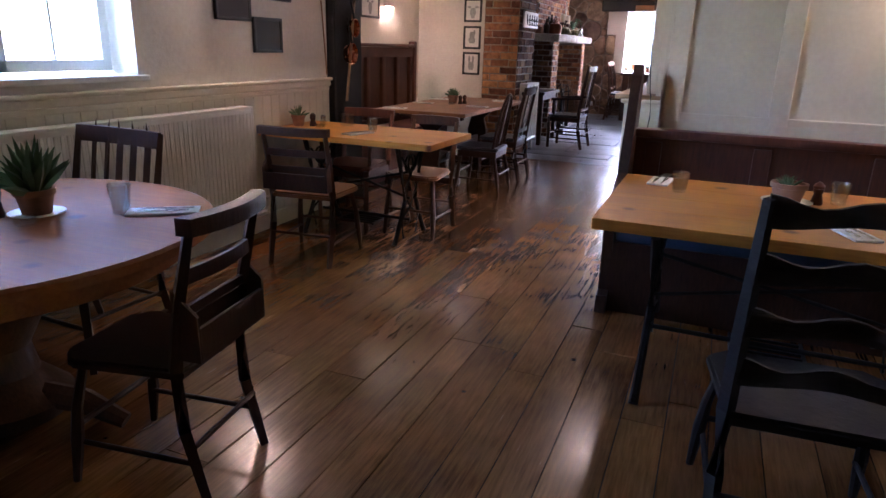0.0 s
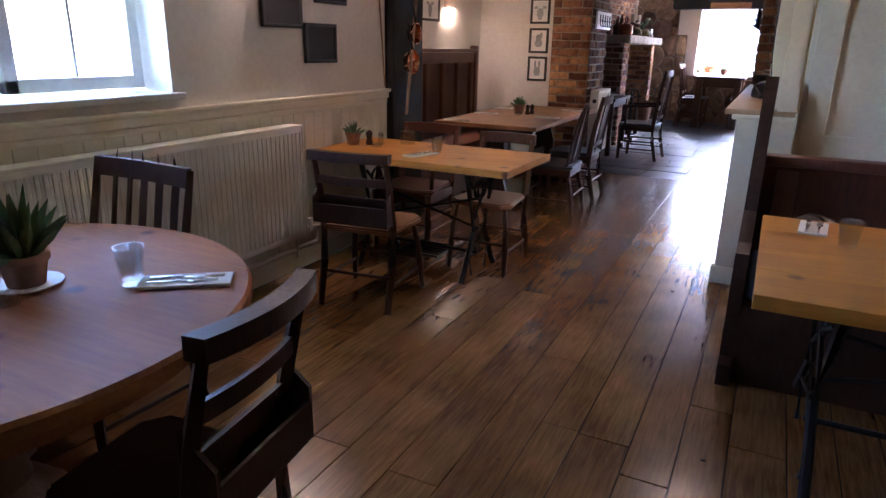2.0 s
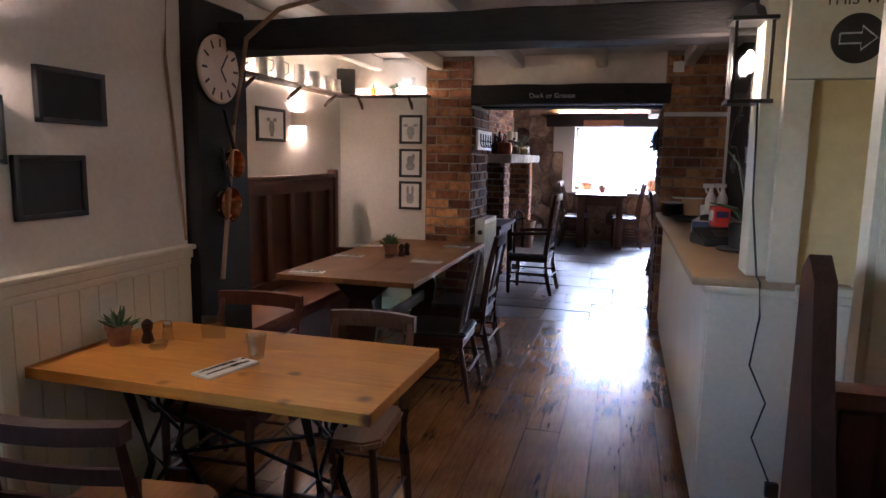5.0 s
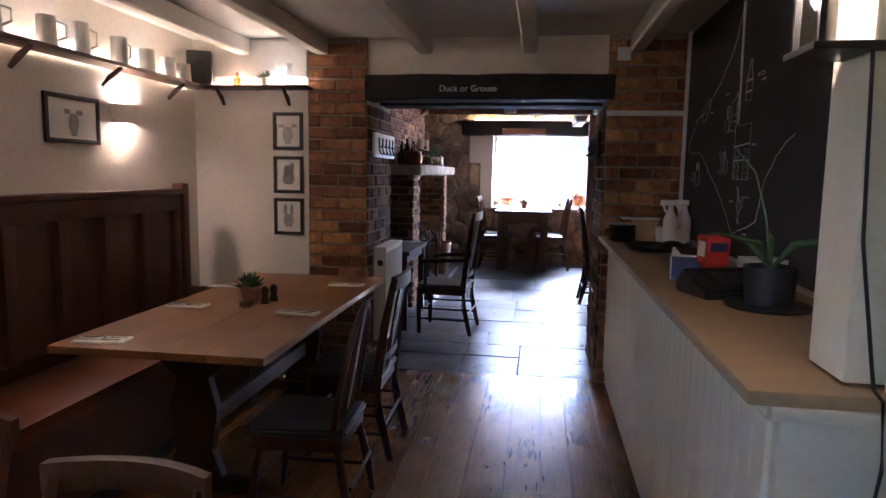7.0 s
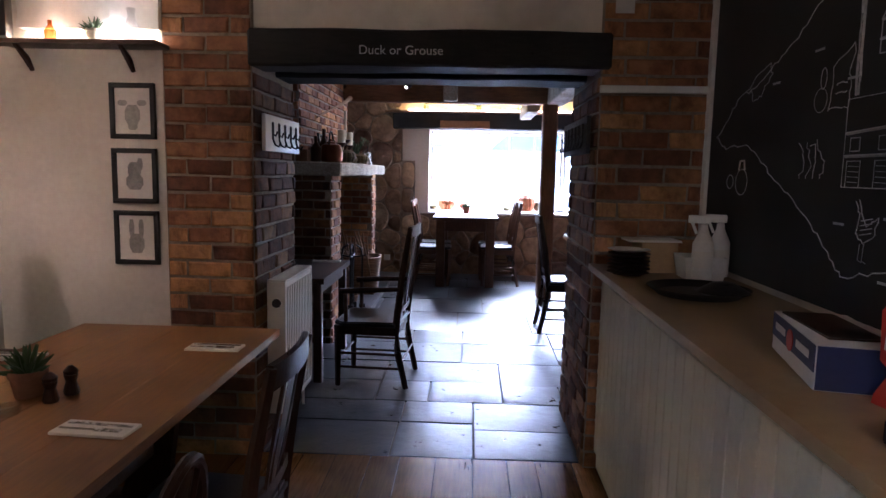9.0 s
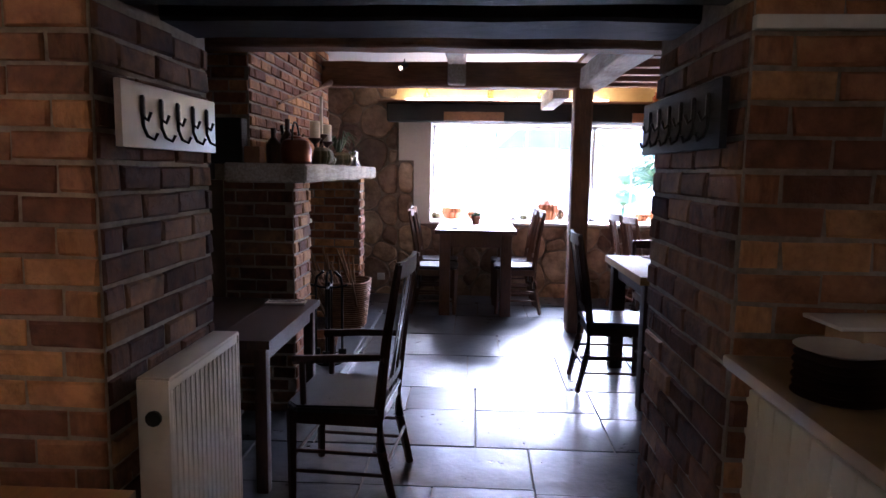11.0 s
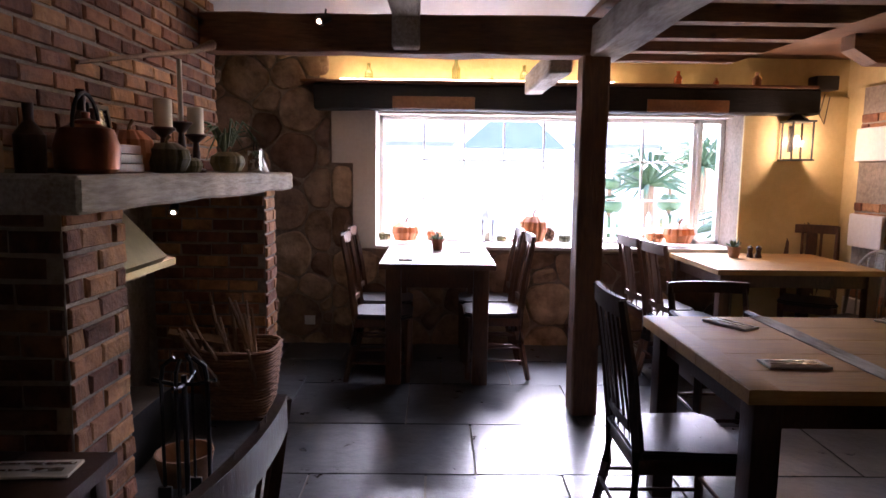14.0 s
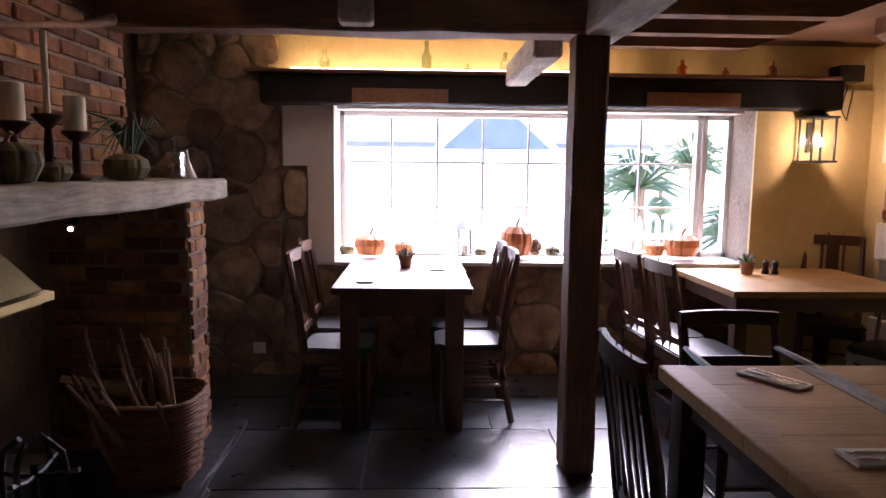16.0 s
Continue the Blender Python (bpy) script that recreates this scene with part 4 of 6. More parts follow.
# Unseen fixture added for the warm light on the booth table.
sconce(pose(1.0, 4.06, 1.9, 0, 0, -90), 0.55, "added unseen wall light above the booth")
lantern(pose(-0.5, 4.92, 1.94, 0, 0, 180), 0.3, "lit black lantern on the cream column", 0.31, 0.13)
lantern(pose(1.71, 13.98, 1.92, 0, 0, -90), 0.8, "lit black lantern on the cream wall", 0.32, 0.17)


def spot(m, aim, watts, label):
    s = thing("spotlight", label, "spotlight", m)
    d = (Vector(aim) - m.translation).normalized()
    part("head", rod(B(), d * -0.03, d * 0.05, 0.025, 0.032, 14), M["black"], s)
    part("stem", rod(B(), (0, 0, 0.0), (0, 0.03, 0.06), 0.006), M["black"], s)
    part("bulb", rod(B(), d * 0.05, d * 0.053, 0.013, 0.013, 14), M["bulb"], s)
    at = m.translation + d * 0.07
    ob = lamp("spotlight_light", "SPOT", at, watts, WARM, 0.02, aim)
    ob.data.spot_size, ob.data.spot_blend = radians(85), 0.6


spot(pose(-1.99, 12.36, 2.5), (-2.6, 11.6, 2.0), 0.42, "small black spotlight on the oak beam")
spot(pose(-3.0, 12.6, 1.38), (-2.85, 11.9, 0.85), 0.3, "small spotlight inside the fireplace")
strip = thing("strip_light", "warm strip light hidden on the shelf", "lamp", pose(0, 14.02, 2.385))
part("tube", box(B(), (-1.0, 0, 0), (2.3, 0.014, 0.014)), M["bulb"], strip)
for x in (-2.0, -1.5, -1.0, -0.65, 0.3, 0.8, 1.3):
    lamp("strip_light_glow", "POINT", (x, 13.97, 2.42), 0.028, (1.0, 0.74, 0.36), 0.05)
alcove_strip = thing("strip_light", "pale strip light hidden on the alcove shelf", "lamp", pose(0, 0, 2.15))
part("tube", box(B(), (-3.2, 8.185, 0), (0.7, 0.01, 0.012)), M["bulb"], alcove_strip)
part("tube", box(B(), (-3.735, 6.9, 0), (0.01, 2.4, 0.012)), M["bulb"], alcove_strip)
for x, y in ((-3.05, 8.13), (-3.35, 8.13), (-3.7, 7.5), (-3.7, 6.7), (-3.7, 6.0)):
    lamp("alcove_strip_glow", "POINT", (x, y, 2.19), 0.035, (1.0, 0.9, 0.74), 0.03)


# ---- small things ----
def pot_plant(m, label, r=0.05, h=0.085, leaves=26, lh=0.09, saucer=False, spread=0.6, seed=1, pot="clay"):
    s = thing("pot_plant", label, "plant", m)
    part("pot", turn(B(), [(r * 0.75, 0), (r * 0.98, h * 0.75), (r * 1.1, h * 0.78), (r * 1.1, h), (r * 0.92, h), (r * 0.9, h * 0.86)], seg=20), M[pot], s)
    rg = random.Random(seed)
    for k in range(leaves):
        a, e = k * 2.4, rg.uniform(0.25, 1.0)
        out = spread * lh * e
        bm = B()
        d = Vector((math.cos(a), math.sin(a), 0))
        p = Vector((0, 0, h * 0.86)) + d * r * 0.4 * e
        tube(bm, [p, p + d * out * 0.5 + Vector((0, 0, lh * (1.2 - e) * 0.6)), p + d * out + Vector((0, 0, lh * (1.25 - e)))], [lh * 0.06, lh * 0.085, 0.001], 4)
        part("leaf", bm, M["leaf"], s)
    if saucer:
        part("saucer", turn(B(), [(r * 0.9, 0.002), (r * 1.5, 0.008), (r * 1.5, 0.011), (r * 0.9, 0.005)], seg=20), M["white"], s)
    return s


def glass(x, y, z, h=0.095):
    s = single("tumbler", turn(B(), [(0.028, 0), (0.031, 0.008), (0.036, h * 0.6), (0.042, h), (0.04, h), (0.033, h * 0.6), (0.027, 0.014), (0.001, 0.012)], seg=18), M["tumbler"], "clear faceted drinking glass on the table", "glass", pose(x, y, z), "drinking glasses")
    return s


def setting_place(x, y, z, rz, l=0.23):
    s = thing("cutlery_set", "steel knife and fork on a folded white napkin", "cutlery", pose(x, y, z, 0, 0, rz), "place settings")
    part("napkin", box(B(), (0, 0, 0.005), (l, 0.1, 0.01), bev=0.003), M["paper"], s, "folded white napkin")
    bm = B()
    box(bm, (-0.05, 0.02, 0.013), (0.1, 0.011, 0.005), bev=0.002)
    box(bm, (0.05, 0.02, 0.012), (0.11, 0.017, 0.002), bev=0.0008)
    part("knife", bm, M["steel"], s)
    bm = B()
    box(bm, (-0.045, -0.02, 0.013), (0.11, 0.008, 0.004), bev=0.0015)
    box(bm, (0.025, -0.02, 0.013), (0.03, 0.022, 0.003), bev=0.001)
    for k in range(4):
        box(bm, (0.065, -0.029 + k * 0.006, 0.013), (0.05, 0.003, 0.002))
    part("fork", bm, M["steel"], s)


def mill(x, y, z, kind="dark", h=0.1):
    s = thing("pepper_mill", "small dark wooden pepper mill on the table", "pepper mill", pose(x, y, z))
    part("body", turn(B(), [(0.024, 0), (0.026, h * 0.1), (0.017, h * 0.45), (0.023, h * 0.65), (0.022, h * 0.7)], seg=14), M[kind], s)
    part("head", turn(B(), [(0.022, h * 0.71), (0.024, h * 0.82), (0.012, h * 0.95), (0.006, h)], seg=14), M[kind], s)


def salt(x, y, z):
    s = thing("salt_shaker", "glass salt shaker with steel lid", "salt shaker", pose(x, y, z))
    part("body", turn(B(), [(0.022, 0), (0.024, 0.01), (0.018, 0.06)], seg=12), M["tumbler"], s)
    part("lid", turn(B(), [(0.019, 0.06), (0.019, 0.075), (0.01, 0.085)], seg=12), M["steel"], s)


def dish(x, y, z):
    single("tealight_dish", turn(B(), [(0.03, 0), (0.038, 0.012), (0.038, 0.028), (0.033, 0.028), (0.03, 0.01)], seg=16), M["tumbler"], "small faceted glass tealight dish", "dish", pose(x, y, z))


TZ = 0.761
pot_plant(pose(-2.19, 1.53, TZ), "spiky aloe in a terracotta pot on saucer", 0.062, 0.095, 26, 0.2, True, 0.75, 3)
glass(-1.95, 1.68, TZ, 0.11)
setting_place(-1.83, 1.76, TZ, 38, 0.25)
mill(-2.27, 1.44, TZ, h=0.13)
dish(-2.1, 1.42, TZ)
pot_plant(pose(-2.93, 4.22, TZ), "small succulent in a terracotta pot", 0.05, 0.085, 24, 0.09, False, 0.8, 5)
mill(-2.84, 4.28, TZ)
salt(-2.78, 4.33, TZ)
dish(-2.74, 4.22, TZ)
glass(-2.3, 4.24, TZ)
setting_place(-2.33, 4.08, TZ, 74)
single("napkin_holder", box(B(), (0, 0, 0.05), (0.1, 0.012, 0.1), bev=0.003), M["tumbler"], "clear menu stand on the table", "menu stand", pose(-2.62, 4.42, TZ, 0, 0, 20))
pot_plant(pose(-2.75, 6.97, TZ), "bushy succulent in a dark pot", 0.055, 0.09, 40, 0.1, False, 0.9, 7)
mill(-2.64, 6.92, TZ)
mill(-2.62, 7.0, TZ)
dish(-2.7, 6.8, TZ)
for x, y, rz in ((-2.99, 5.99, 8), (-3.02, 6.75, 4), (-2.36, 6.7, -4), (-2.36, 7.6, 0), (-3.1, 7.38, 3)):
    setting_place(x, y, TZ, rz)
glass(-0.1, 3.16, TZ)
setting_place(-0.2, 3.36, TZ, 85, 0.2)
pot_plant(pose(0.35, 3.17, TZ), "trailing plant in a pale clay pot on saucer", 0.07, 0.09, 20, 0.05, True, 1.2, 9)
mill(0.47, 3.2, TZ, "mahog")
glass(0.56, 3.25, TZ)
setting_place(0.53, 2.7, TZ, -70)
setting_place(-2.45, 10.2, 0.781, 4)
pot_plant(pose(-1.32, 13.75, 0.986), "small succulent in a terracotta pot", 0.05, 0.09, 20, 0.08, False, 0.9, 11)
setting_place(-1.55, 13.2, 0.986, 90)
setting_place(-1.1, 13.7, 0.986, 90)
setting_place(0.05, 11.42, 0.931, -60)
setting_place(0.0, 10.78, 0.931, 0)
setting_place(0.9, 11.45, 0.931, -60)
mill(0.62, 11.12, 0.931)
mill(0.68, 11.05, 0.931)
pot_plant(pose(1.13, 13.75, 0.951), "small succulent in a terracotta pot", 0.05, 0.09, 20, 0.08, False, 0.9, 13)
mill(1.27, 13.76, 0.951)
mill(1.33, 13.74, 0.951)


bm = B()
bmesh.ops.create_icosphere(bm, subdivisions=4, radius=0.16)
for v in bm.verts:
    v.co = Vector((v.co.x * 1.1, v.co.y * 0.5, v.co.z * 0.8)) + noise.noise_vector(v.co * 9) * 0.035
single("plastic_bag", bm, M["bag"], "crumpled translucent grey bag on the bench", "bag", pose(-0.2, 3.72, 0.6, 0, 0, 20))
single("plug", box(B(), (0, 0, 0), (0.05, 0.03, 0.06), bev=0.006), M["black"], "black plug at the counter end", "plug", pose(-0.31, 4.8, 0.24))
# pictures and boards
def picture(m, w, h, label, inner="paper", deep=0.02, rim=0.025, art=None):
    s = thing("framed_picture", label, "picture", m)
    bm = B()
    for c, sz in (((0, h / 2 - rim / 2), (w, rim)), ((0, -h / 2 + rim / 2), (w, rim)), ((w / 2 - rim / 2, 0), (rim, h)), ((-w / 2 + rim / 2, 0), (rim, h))):
        box(bm, (c[0], 0, c[1]), (sz[0], deep, sz[1]), bev=0.003)
    part("picture_frame", bm, M["black"], s)
    part("sheet", box(B(), (0, 0.004, 0), (w - rim, deep * 0.4, h - rim)), M[inner], s)
    if art:
        bm = B()
        for ax, az, ar, ah in art:
            turn(bm, [(ar * 0.6, -ah), (ar, -ah * 0.4), (ar, ah * 0.4), (ar * 0.6, ah)], (ax, 0, az), 12)
        for v in bm.verts:
            v.co.y = -0.0045 if v.co.y > 0 else -0.006
        part("drawing", bm, M["art"], s, "grey animal head drawing")
    return s


M["art"] = mat("grey_ink", (0.2, 0.2, 0.19), (0.45, 0.44, 0.42), 0.9, grain=50, bump=0.0)
HEADS = [[(0, -0.02, 0.04, 0.05), (0, -0.075, 0.025, 0.02), (-0.05, 0.04, 0.025, 0.014), (0.05, 0.04, 0.025, 0.014)],
         [(0, -0.03, 0.045, 0.04), (0, 0.03, 0.035, 0.04), (0.03, 0.06, 0.015, 0.03)],
         [(0, -0.03, 0.04, 0.05), (-0.025, 0.05, 0.014, 0.045), (0.025, 0.05, 0.014, 0.045)]]
for k, z in enumerate((1.815, 1.488, 1.17)):
    picture(pose(-2.995, 8.188, z), 0.235, 0.28, "black framed animal head print", art=HEADS[k])
picture(pose(-3.738, 6.84, 1.79, 0, 0, 90), 0.44, 0.27, "black framed deer head print", art=HEADS[0])
for y, z, w, h in ((3.69, 1.62, 0.35, 0.24), (4.17, 1.76, 0.33, 0.21), (4.05, 1.415, 0.32, 0.24)):
    b = picture(pose(-3.046, y, z, 0, 0, 90), w, h, "small black framed blackboard", inner="chalkboard", rim=0.02, deep=0.025)

# clock and pans on the post
ck = thing("wall_clock", "round aged wall clock with roman numerals", "clock", pose(-2.96, 5.0, 1.97, 0, 90, 0))
part("face", turn(B(), [(0.165, 0), (0.17, 0.012), (0.16, 0.02), (0.001, 0.02)], seg=40), M["clock"], ck)
for k in range(12):
    a = k * math.tau / 12
    part("numeral", box(B(), (0.13 * math.cos(a), 0.13 * math.sin(a), 0.021), (0.04, 0.012, 0.002), Matrix.Rotation(a, 3, "Z")), M["black"], ck)
for a, l in ((0.6, 0.07), (2.5, 0.1)):
    part("hand", box(B(), (l / 2 * math.cos(a), l / 2 * math.sin(a), 0.024), (l, 0.009, 0.002), Matrix.Rotation(a, 3, "Z")), M["black"], ck)


def pan(y, z, r, tilt):
    s = thing("copper_pan", "copper pan hanging from the black post", "pan", pose(-2.96, y, z, 0, 90, 0))
    part("bowl", turn(B(), [(r * 0.8, 0.0), (r, 0.05), (r * 0.96, 0.05), (r * 0.77, 0.006), (0.001, 0.006)], seg=28), M["copper"], s)
    part("handle", rod(B(), (-r, 0, 0.04), (-r - 0.2, tilt, 0.02), 0.011, 0.008), M["iron"], s)


pan(5.07, 1.5, 0.075, -0.05)
pan(5.02, 1.29, 0.09, -0.03)
bm = B()
tube(bm, [(-2.95, 4.98, 0.9), (-2.93, 5.02, 1.3), (-2.94, 5.1, 1.7), (-2.9, 5.12, 1.95), (-2.8, 5.02, 2.12), (-2.6, 5.0, 2.25), (-2.3, 4.98, 2.3)], 0.012)
single("cable_vine", bm, M["stick"], "bare brown vine twined round the post", "vine", kind="stuff")
single("cable", tube(B(), [(-3.05, 4.76, 2.4), (-3.045, 4.72, 2.0), (-3.045, 4.77, 1.6), (-3.045, 4.82, 1.12)], 0.007, 6), M["stick"], "thin brown cable down the wall", "cable")
single("cable", tube(B(), [(-0.47, 4.85, 1.78), (-0.46, 4.84, 1.4), (-0.43, 4.81, 1.11), (-0.42, 4.79, 1.09), (-0.41, 4.79, 0.95), (-0.43, 4.8, 0.75), (-0.36, 4.8, 0.6), (-0.4, 4.8, 0.45), (-0.3, 4.8, 0.22)], 0.004, 6), M["black"], "thin black flex down the counter end", "cable")

# alcove shelf with mugs
sh = thing("picture_shelf", "dark shelf on brackets round the alcove", "shelf", pose(0, 0, 2.13))
part("board", box(B(), (-3.66, 6.75, 0), (0.16, 2.8, 0.022), bev=0.003), M["dark"], sh)
part("board", box(B(), (-3.2, 8.12, 0), (0.8, 0.16, 0.022), bev=0.003), M["dark"], sh)
for y in (5.7, 6.4, 7.1, 7.8):
    part("bracket", tube(B(), [(-3.73, y, -0.12), (-3.68, y, -0.07), (-3.6, y, -0.012)], [0.012, 0.018, 0.012], 6), M["dark"], sh)
for x in (-3.5, -2.98):
    part("bracket", tube(B(), [(x, 8.18, -0.12), (x, 8.14, -0.07), (x, 8.06, -0.012)], [0.012, 0.018, 0.012], 6), M["dark"], sh)
for k, y in enumerate((5.9, 6.2, 6.55, 6.8, 7.14, 7.42, 7.66, 7.86)):
    s = thing("tankard", "dull pewter tankard on the alcove shelf", "mug", pose(-3.64, y, 2.142, 0, 0, 20 * k), "pewter tankards")
    h = (0.16, 0.14, 0.15, 0.17, 0.16, 0.14, 0.13, 0.12)[k]
    part("body", turn(B(), [(0.055, 0), (0.052, 0.015), (0.048, h * 0.5), (0.046, h), (0.04, h), (0.042, 0.02)], seg=18), M["pewter"], s)
    part("handle", tube(B(), [(0.046, 0, h * 0.85), (0.09, 0, h * 0.75), (0.09, 0, h * 0.35), (0.048, 0, h * 0.2)], 0.007, 6), M["pewter"], s)
sp = thing("loudspeaker", "black loudspeaker on the alcove shelf", "speaker", pose(-3.62, 8.05, 2.142, 0, 0, 25))
part("cabinet", box(B(), (0, 0, 0.12), (0.18, 0.16, 0.24), bev=0.02), M["black"], sp)
part("cone", rod(B(), (0, -0.081, 0.1), (0, -0.084, 0.1), 0.06, 0.06, 18), M["chalkboard"], sp)
single("bottle", turn(B(), [(0.026, 0), (0.028, 0.05), (0.01, 0.075), (0.01, 0.1)], seg=14), M["amber"], "small amber glass bottle on the shelf", "bottle", pose(-3.36, 8.12, 2.142))
pot_plant(pose(-3.14, 8.12, 2.142), "small dried flowers in a jar", 0.035, 0.06, 24, 0.07, False, 0.9, 17, "wax")
single("vase", turn(B(), [(0.03, 0), (0.045, 0.05), (0.015, 0.12), (0.022, 0.16)], seg=14), M["tumbler"], "clear glass vase on the shelf", "vase", pose(-2.95, 8.12, 2.142))
bm = B()
box(bm, (0, 0, 0), (0.72, 0.03, 0.26))
bmesh.ops.subdivide_edges(bm, edges=[e for e in bm.edges if abs(e.verts[0].co.y - e.verts[1].co.y) < 0.001], cuts=14, use_grid_fill=True)
for v in bm.verts:
    if v.co.y < 0:
        v.co.y += 0.012 * noise.noise(v.co * 14) - 0.012 * abs(noise.noise(v.co * 7))
single("plaster_relief", bm, M["white"], "white crumpled plaster relief above the shelf", "relief", pose(-3.2, 8.186, 2.345))

# writing
def words(text, m, size, material, label, parent=None):
    cu = bpy.data.curves.new("lettering", "FONT")
    cu.body, cu.size, cu.extrude, cu.align_x = text, size, 0.0008, "CENTER"
    ob = new("lettering", cu)
    ob.matrix_world = m
    dg = bpy.context.evaluated_depsgraph_get()
    me = bpy.data.meshes.new_from_object(ob.evaluated_get(dg))
    bpy.data.objects.remove(ob)
    me.materials.clear()
    me.materials.append(material)
    return tagged(new("lettering", me), label, "lettering"), m


for txt, m, size, mt, lb in (("Duck or Grouse", pose(-1.63, 8.155, 2.105, 90), 0.062, M["chalk"], "chalk words Duck or Grouse on the lintel"), ("THIS WAY", pose(-0.155, 4.803, 2.12, 90), 0.055, M["black"], "black words THIS WAY on the cream wall")):
    ob, mm = words(txt, m, size, mt, lb)
    ob.matrix_world = mm
sg = thing("arrow_sign", "round black sign with white arrow", "sign", pose(-0.165, 4.804, 2.0, 90))
part("disc", turn(B(), [(0.088, 0), (0.088, 0.008)], seg=40), M["black"], sg)
bm = B()
out = [(-0.06, 0.018), (0.01, 0.018), (0.01, 0.042), (0.06, 0), (0.01, -0.042), (0.01, -0.018), (-0.06, -0.018)]
tube(bm, [(x, y, 0.01) for x, y in out + out[:1]], 0.0035, 4)
part("arrow", bm, M["chalk"], sg)

# chalk drawing on the blackboard
def chalk(pts, r=0.005):
    bm = B()
    tube(bm, [(-0.1125, y, z) for y, z in pts], r, 4)
    part("chalk_line", bm, M["chalk"], bbd)


def wob(pts, amp=0.03, n=5, seed=0):
    rg = random.Random(seed)
    res = []
    for (a, b), (c, d) in zip(pts, pts[1:]):
        for k in range(n):
            f = k / n
            res.append((a + (c - a) * f + rg.uniform(-amp, amp), b + (d - b) * f + rg.uniform(-amp, amp)))
    return res + [pts[-1]]


def ring(y, z, ry, rz, thick=0.0016, n=16):
    chalk([(y + ry * math.cos(k * math.tau / n), z + rz * math.sin(k * math.tau / n)) for k in range(n + 1)], thick)


def frame_line(y, z, w, h, thick=0.0018):
    chalk([(y - w / 2, z - h / 2), (y + w / 2, z - h / 2), (y + w / 2, z + h / 2), (y - w / 2, z + h / 2), (y - w / 2, z - h / 2)], thick)


# coast of the drawn map
chalk(wob([(6.95, 2.44), (7.13, 2.18), (7.3, 2.08), (7.44, 2.0), (7.52, 1.98), (7.68, 1.9), (7.83, 1.89), (7.95, 1.8), (8.07, 1.72), (7.95, 1.67), (7.73, 1.675), (7.6, 1.62), (7.49, 1.55), (7.3, 1.46), (7.14, 1.37), (7.03, 1.29), (6.96, 1.237), (6.8, 1.27), (6.6, 1.325), (6.52, 1.5), (6.4, 1.62), (6.2, 1.7)], 0.008, 5, 3), 0.0022)
# dresser with drawers
frame_line(6.88, 1.65, 0.25, 0.27)
chalk([(7.0, 1.68), (6.76, 1.69)])
chalk([(7.0, 1.61), (6.76, 1.61)])
for y, w in ((6.95, 0.07), (6.81, 0.07)):
    frame_line(y, 1.555, w, 0.08)
    frame_line(y, 1.645, w * 0.7, 0.04)
    for k in range(4):
        chalk([(y - w * 0.4, 1.53 + k * 0.016), (y + w * 0.4, 1.532 + k * 0.016)], 0.001)
chalk(wob([(6.97, 1.79), (6.975, 2.1), (6.99, 2.4)], 0.003, 5, 1))
chalk(wob([(6.955, 1.79), (6.96, 2.1), (6.97, 2.4)], 0.003, 5, 2))
# milk bottle
chalk([(6.87, 1.9), (6.785, 1.895), (6.78, 2.0), (6.8, 2.04), (6.805, 2.09), (6.83, 2.09), (6.84, 2.04), (6.87, 2.0), (6.87, 1.9)], 0.002)
for z in (1.94, 1.995):
    chalk([(6.87, z), (6.78, z)])
frame_line(6.66, 2.0, 0.09, 0.012)
# sack, pig, fish, lamp, hen
chalk(wob([(7.12, 1.76), (7.0, 1.765), (7.01, 1.87), (6.99, 1.95), (7.1, 1.9), (7.12, 1.76)], 0.008, 5, 5), 0.002)
for z in (1.84, 1.815):
    chalk(wob([(7.08, z), (7.02, z)], 0.005, 6, int(z * 100)), 0.0022)
ring(7.17, 1.8, 0.04, 0.04)
ring(7.16, 1.87, 0.018, 0.035)
chalk(wob([(7.76, 1.9), (7.68, 1.95), (7.56, 1.985), (7.54, 1.94), (7.6, 1.9), (7.62, 1.86), (7.7, 1.86), (7.72, 1.9), (7.76, 1.9)], 0.008, 4, 6), 0.0018)
for k in range(4):
    chalk(wob([(7.28 - k * 0.04, 1.66), (7.24 - k * 0.04, 1.6), (7.27 - k * 0.045, 1.54)], 0.012, 4, 20 + k), 0.002)
ring(7.76, 1.52, 0.06, 0.055, 0.002)
ring(7.88, 1.52, 0.035, 0.03)
chalk([(7.79, 1.57), (7.78, 1.61), (7.74, 1.61), (7.73, 1.57)])
chalk(wob([(6.92, 1.47), (6.89, 1.44), (6.91, 1.38), (6.87, 1.35), (6.82, 1.37), (6.8, 1.43), (6.86, 1.4), (6.9, 1.48)], 0.005, 4, 8), 0.002)
for k in range(4):
    chalk([(6.885, 1.375 + k * 0.014), (6.83, 1.385 + k * 0.014)], 0.0016)
for y in (6.88, 6.86):
    chalk([(y, 1.35), (y + 0.005, 1.3), (y - 0.015, 1.295)], 0.0014)
for y, z in ((7.5, 1.9), (6.99, 1.85), (6.7, 1.68), (6.75, 1.43), (6.75, 1.25), (7.2, 1.97), (6.62, 1.97), (7.0, 1.4)):
    part("chalk_note", box(B(), (-0.1128, y, z), (0.001, 0.06, 0.008)), M["chalk"], bbd)

# on the counter
CZ = 1.093
